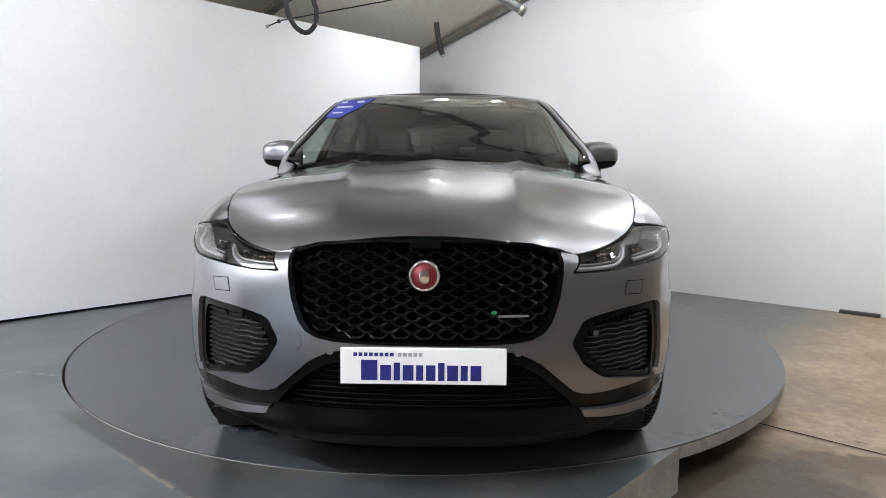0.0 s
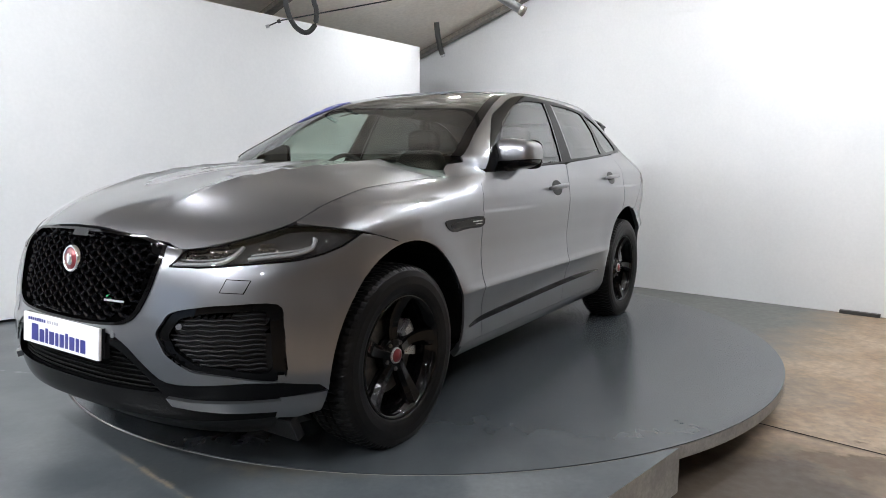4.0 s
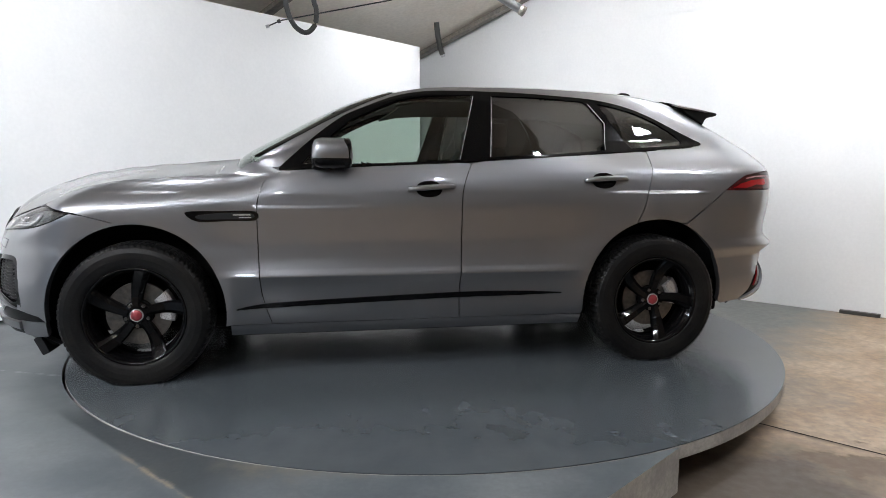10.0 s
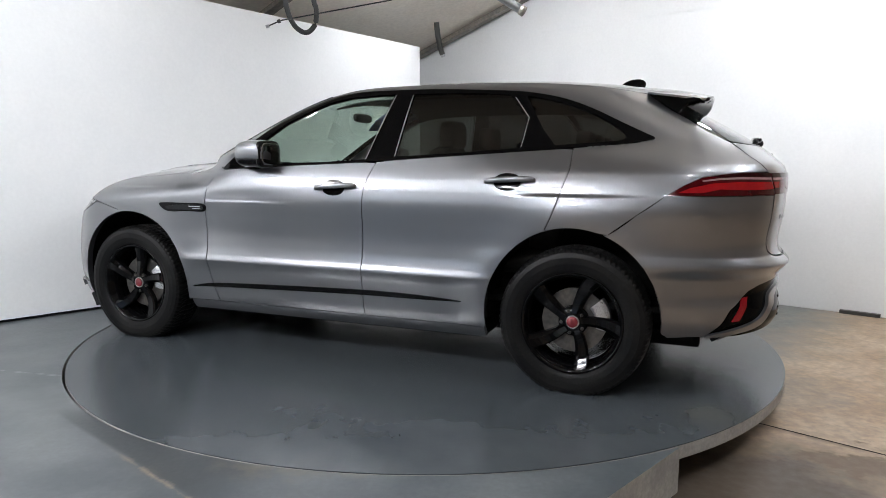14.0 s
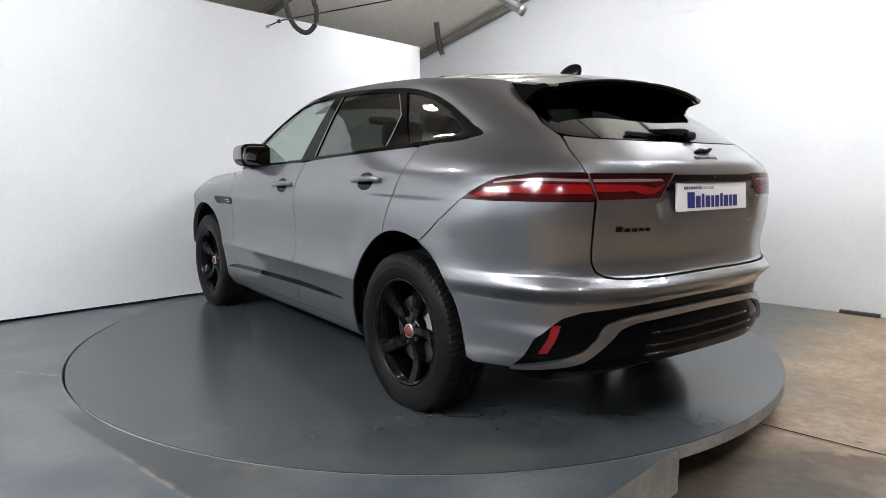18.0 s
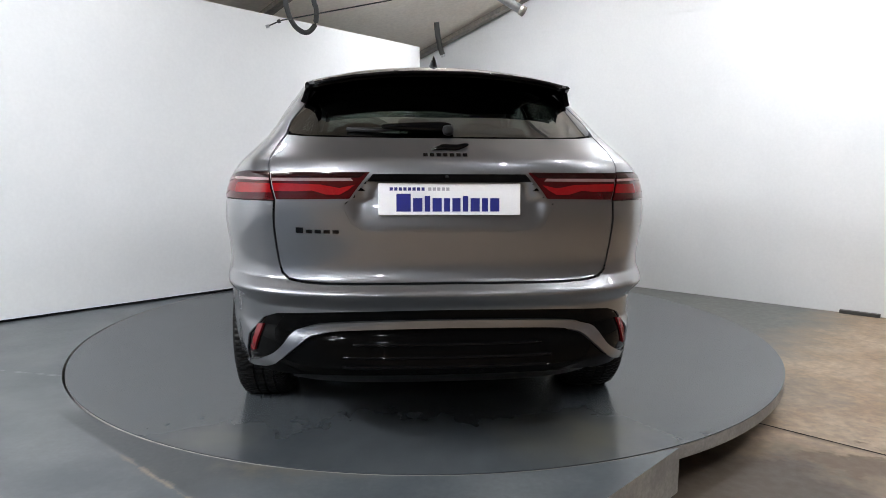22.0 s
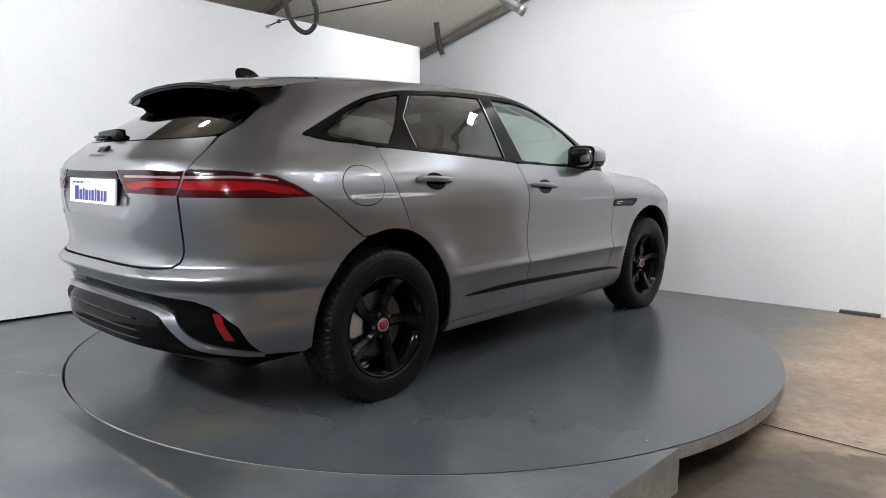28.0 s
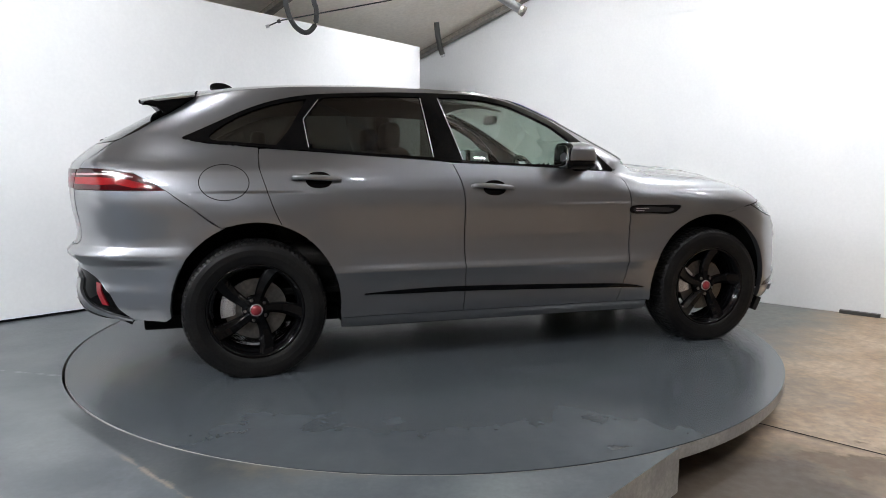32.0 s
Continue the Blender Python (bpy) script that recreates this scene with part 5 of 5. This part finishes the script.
# ---- wheels ----
def wheel(name, x, y, rear, flip):
    """A wheel, built with its outer face towards +y: tyre, rim, spokes, cap, bolts, brake."""
    w = new(name)
    w.parent = car
    w.location = (x, y, .362)
    w["label"] = "black alloy wheel with five broad spokes and a red cap"
    n = 240
    prof = [(.232, -.100), (.250, -.112), (.29, -.122), (.325, -.121), (.348, -.112), (.3625, -.098), (.369, -.080), (.3715, -.062), (.3635, -.060), (.3635, -.052), (.372, -.050), (.3725, -.018), (.3645, -.016), (.3645, -.008), (.3725, -.006),
            (.3725, .024), (.3645, .026), (.3645, .034), (.372, .036), (.3712, .068), (.3685, .088), (.363, .104), (.349, .116), (.328, .1235), (.30, .1245), (.275, .119), (.262, .114), (.254, .106), (.248, .096)]
    V, F = [], []
    for i in range(n):
        a = 2 * math.pi * i / n
        for r, h in prof:
            r = .25 + (r - .25) * 1.08 if r > .25 else r
            slot = (i + round(h * 40)) % 3 == 0
            rr = r - (.0045 if slot and r > .358 and abs(h) > .036 else 0) - (.006 if i % 4 == 2 and r > .378 and abs(h) < .04 else 0)
            V.append((rr * math.cos(a), h * (1 + .05 * ease(.30, .36, -rr * math.sin(a))), max(-.3605, rr * math.sin(a))))
    m = len(prof)
    for i in range(n):
        for k in range(m - 1):
            a, b = i * m + k, ((i + 1) % n) * m + k
            F.append([a, b, b + 1, a + 1])
    tyre = link_mesh("tyre", V, F, RUBBER, w, smooth=False)
    # raised marks on the sidewall in place of lettering
    marks = bmesh.new()
    for k in list(range(8)):
        a = radians(62 + k * 5.4)
        box(marks, -.011, .011, -.0008, .0008, -.007, .007, 0, Matrix.Translation((.315 * math.cos(a), .1225, .315 * math.sin(a))) @ Matrix.Rotation(-a + math.pi / 2, 4, "Y"))
    part("sidewall_marks", marks, TRIM_GREY, w)
    bm, _ = lathe(bmesh.new(), [(.235, -.09), (.218, -.07), (.218, .03), (.228, .072), (.238, .086), (.247, .096), (.256, .104), (.257, .111), (.250, .113), (.242, .106), (.236, .095)], 72)
    part("rim", bm, RIM_BLACK, w, smooth=True)
    for k in range(5):
        bm = bmesh.new()
        rows_ = []
        a0 = radians(90 + 72 * k + (14 if rear else 0))
        for t in range(9):
            q = t / 8
            r = .045 + q * .196
            tw = a0 + radians(11) * q ** 1.5
            hw = .025 + .020 * q ** 1.4
            hh = .072 - .012 * math.sin(math.pi * q) + .030 * q ** 2
            er, et = Vector((math.cos(tw), 0, math.sin(tw))), Vector((-math.sin(tw), 0, math.cos(tw)))
            base = er * r
            rows_.append([bm.verts.new(base + et * dw * hw + Vector((0, hh + dh, 0))) for dw, dh in ((-1, -.036), (-1, -.010), (-.78, 0), (.30, .004), (.86, -.010), (1, -.022), (1, -.036))])
        for a, b in zip(rows_, rows_[1:]):
            for i in range(7):
                bm.faces.new((a[i], a[(i + 1) % 7], b[(i + 1) % 7], b[i]))
        bm.faces.new(rows_[0])
        bm.faces.new(rows_[-1][::-1])
        bmesh.ops.bevel(bm, geom=[e for e in bm.edges if e.calc_face_angle(0) > .5], offset=.0025, segments=2, affect="EDGES")
        part("spoke", bm, RIM_BLACK, w, smooth=False)
        a = a0 + radians(36)
        bm, _ = lathe(bmesh.new(), [(.0001, .074), (.007, .074), (.0095, .070), (.0095, .045)], 6, "y", Matrix.Translation((.058 * math.cos(a), 0, .058 * math.sin(a))))
        part("wheel_nut", bm, STEEL, w)
    bm, _ = lathe(bmesh.new(), [(.074, .03), (.074, .056), (.066, .064), (.034, .068)], 40)
    part("hub", bm, RIM_BLACK, w, smooth=True)
    bm, _ = lathe(bmesh.new(), [(.0001, .082), (.024, .081), (.028, .077)], 28)
    cap = part("centre_cap", bm, BADGE_RED, w, "red cap with a silver ring", smooth=True)
    bm, _ = lathe(bmesh.new(), [(.028, .074), (.032, .078), (.034, .070), (.034, .06)], 28)
    part("cap_ring", bm, SILVER, w, smooth=True)
    bm, _ = lathe(bmesh.new(), [(.075, .0), (.078, .022), (.165, .022), (.165, -.004), (.075, -.004)], 56)
    part("brake_disc", bm, STEEL, w, "worn steel brake disc")
    bm = bmesh.new()
    ca = radians(14 if flip else 166)
    rows_ = []
    for t in range(7):
        a = ca - radians(27) + radians(54) * t / 6
        rows_.append([bm.verts.new((r * math.cos(a), h, r * math.sin(a))) for r, h in ((.108, -.02), (.108, .040), (.122, .050), (.165, .050), (.186, .040), (.186, -.02))])
    for a, b in zip(rows_, rows_[1:]):
        for i in range(6):
            bm.faces.new((a[i], a[(i + 1) % 6], b[(i + 1) % 6], b[i]))
    bm.faces.new(rows_[0])
    bm.faces.new(rows_[-1][::-1])
    part("brake_caliper", bm, SILVER, w, "silver brake caliper")
    return w


wheel_defs = (("front_wheel", 1.437, .812, 0), ("rear_wheel", -1.445, .818, 1))
for nm, x, y, r in wheel_defs:
    wheel(nm, x, y, r, False)
    w = wheel(nm, x, -y, r, True)
    w.rotation_euler[2] = math.pi
    # dark liner of the arch
for i, (cx, cz) in enumerate(ARCH):
    for g in (1, -1):
        bm = bmesh.new()
        rows_ = []
        for k in range(31):
            a = radians(-6 + 192 * k / 30)
            rows_.append([bm.verts.new((cx + .468 * math.cos(a) * r, g * y, cz + .482 * math.sin(a) * r)) for y, r in ((min(.925, flank_y(cx + .46 * math.cos(a), max(.3, cz + .47 * math.sin(a))) - .03), .985), (.75, .985), (.60, .985), (.60, .25))])
        for a, b in zip(rows_, rows_[1:]):
            for j in range(3):
                bm.faces.new((a[j], a[j + 1], b[j + 1], b[j]))
        part("arch_liner", bm, DARK, car)
for g in (1, -1):
    part("mud_flap", boxed(-.02, .02, -.11, .11, -.05, .05, .008, Matrix.Translation((1.93, g * .70, .20)) @ Matrix.Rotation(radians(25), 4, "Y")), BLACK_PLASTIC, car)

# underside and cabin
part("floorpan", boxed(-2.05, 2.0, -.60, .60, .215, .30, .02), DARK, car)
part("floor_side", boxed(-.97, .95, -.86, .86, .225, .30, .02), DARK, car)
part("exhaust_box", boxed(-2.18, -1.75, -.35, .35, .30, .42, .04), BLACK_PLASTIC, car)
part("cabin_floor", boxed(-2.0, 1.0, -.80, .80, .42, .46, .01), DARK, car)
part("bulkhead", boxed(.9, 1.0, -.78, .78, .3, 1.06, .02), DARK, car)
inner_side = [(.85, .32), (-.98, .32), (-1.0, .86), (-1.9, .90), (-2.05, 1.12), (-1.7, 1.215), (-1.36, 1.20), (-.67, 1.156), (.2, 1.11), (.72, 1.085)]
for g in (1, -1):
    panel("door_card", inner_side, raised(side if g > 0 else mirrored(side), -.07), LEATHER, car, (.06, .06), .01, back=True)
panel("tailgate_lining", [(.6, .72), (.62, 1.23), (-.62, 1.23), (-.6, .72)], lambda y, z: (tail(y, z)[0] + .1, y, z), LEATHER, car, (.15, .15), .01, back=True)
part("parcel_shelf", boxed(-2.15, -1.25, -.66, .66, 1.10, 1.12, .005), LEATHER, car)
dash = part("dashboard", blob(bmesh.new(), (.72, 0, 1.0), (.30, .74, .13), .5, .3, 32, 14), LEATHER, car, smooth=True)
bm = bmesh.new()
sw = Matrix.Translation((.37, -.37, 1.04)) @ Matrix.Rotation(radians(-25), 4, "Y")
ringp = [sw @ Vector((0, .185 * math.cos(2 * math.pi * k / 36), .185 * math.sin(2 * math.pi * k / 36))) for k in range(37)]
tube(bm, ringp, .014, 8, False)
tube(bm, [sw @ Vector((0, -.18, 0)), sw @ Vector((0, .18, 0))], .022, 8)
tube(bm, [sw @ Vector((0, 0, 0)), sw @ Vector((.2, 0, -.02))], .035, 8)
part("steering_wheel", bm, LEATHER, car, smooth=True)
for y in (.37, -.37):
    st = part("front_seat", blob(bmesh.new(), (-.22, y, .62), (.27, .25, .10), .5, .5, 24, 12), LEATHER, car, smooth=True)
    part("seat_back", blob(bmesh.new(), (-.47, y, .92), (.10, .24, .34), .5, .5, 24, 14, lambda p: Vector((p.x - 1.1 * p.z, p.y * (1 - .12 * max(0, p.z)), p.z))), LEATHER, st, smooth=True)
    part("headrest", blob(bmesh.new(), (-.60, y, 1.325), (.055, .13, .085), .5, .5, 20, 12), LEATHER, st, smooth=True)
bench = part("rear_bench", blob(bmesh.new(), (-1.02, 0, .62), (.26, .66, .10), .5, .3, 28, 12), LEATHER, car, smooth=True)
part("bench_back", blob(bmesh.new(), (-1.28, 0, .92), (.10, .64, .30), .4, .25, 28, 14, lambda p: Vector((p.x - .9 * p.z, p.y, p.z))), LEATHER, bench, smooth=True)
for y in (.38, 0, -.38):
    part("headrest", blob(bmesh.new(), (-1.40, y, 1.27), (.045, .12, .07), .5, .5, 20, 12), LEATHER, bench, smooth=True)
part("inner_mirror", blob(bmesh.new(), (.22, 0, 1.47), (.02, .12, .032), .6, .5, 20, 10), BLACK_PLASTIC, car, smooth=True)


# ---- what moves: the turntable and the car on it turn as one ----
def turned(t):
    return -92.312 - 7.8851 * t


def motions():
    walk(turntable, [(k * .5, pose(0, 0, 0, 0, 0, turned(k * .5))) for k in range(65)])
    walk(car, [(k * .5, pose(0, 0, 0, 0, 0, turned(k * .5)) @ pose(.2532, .0858, 0)) for k in range(65)])


motions()
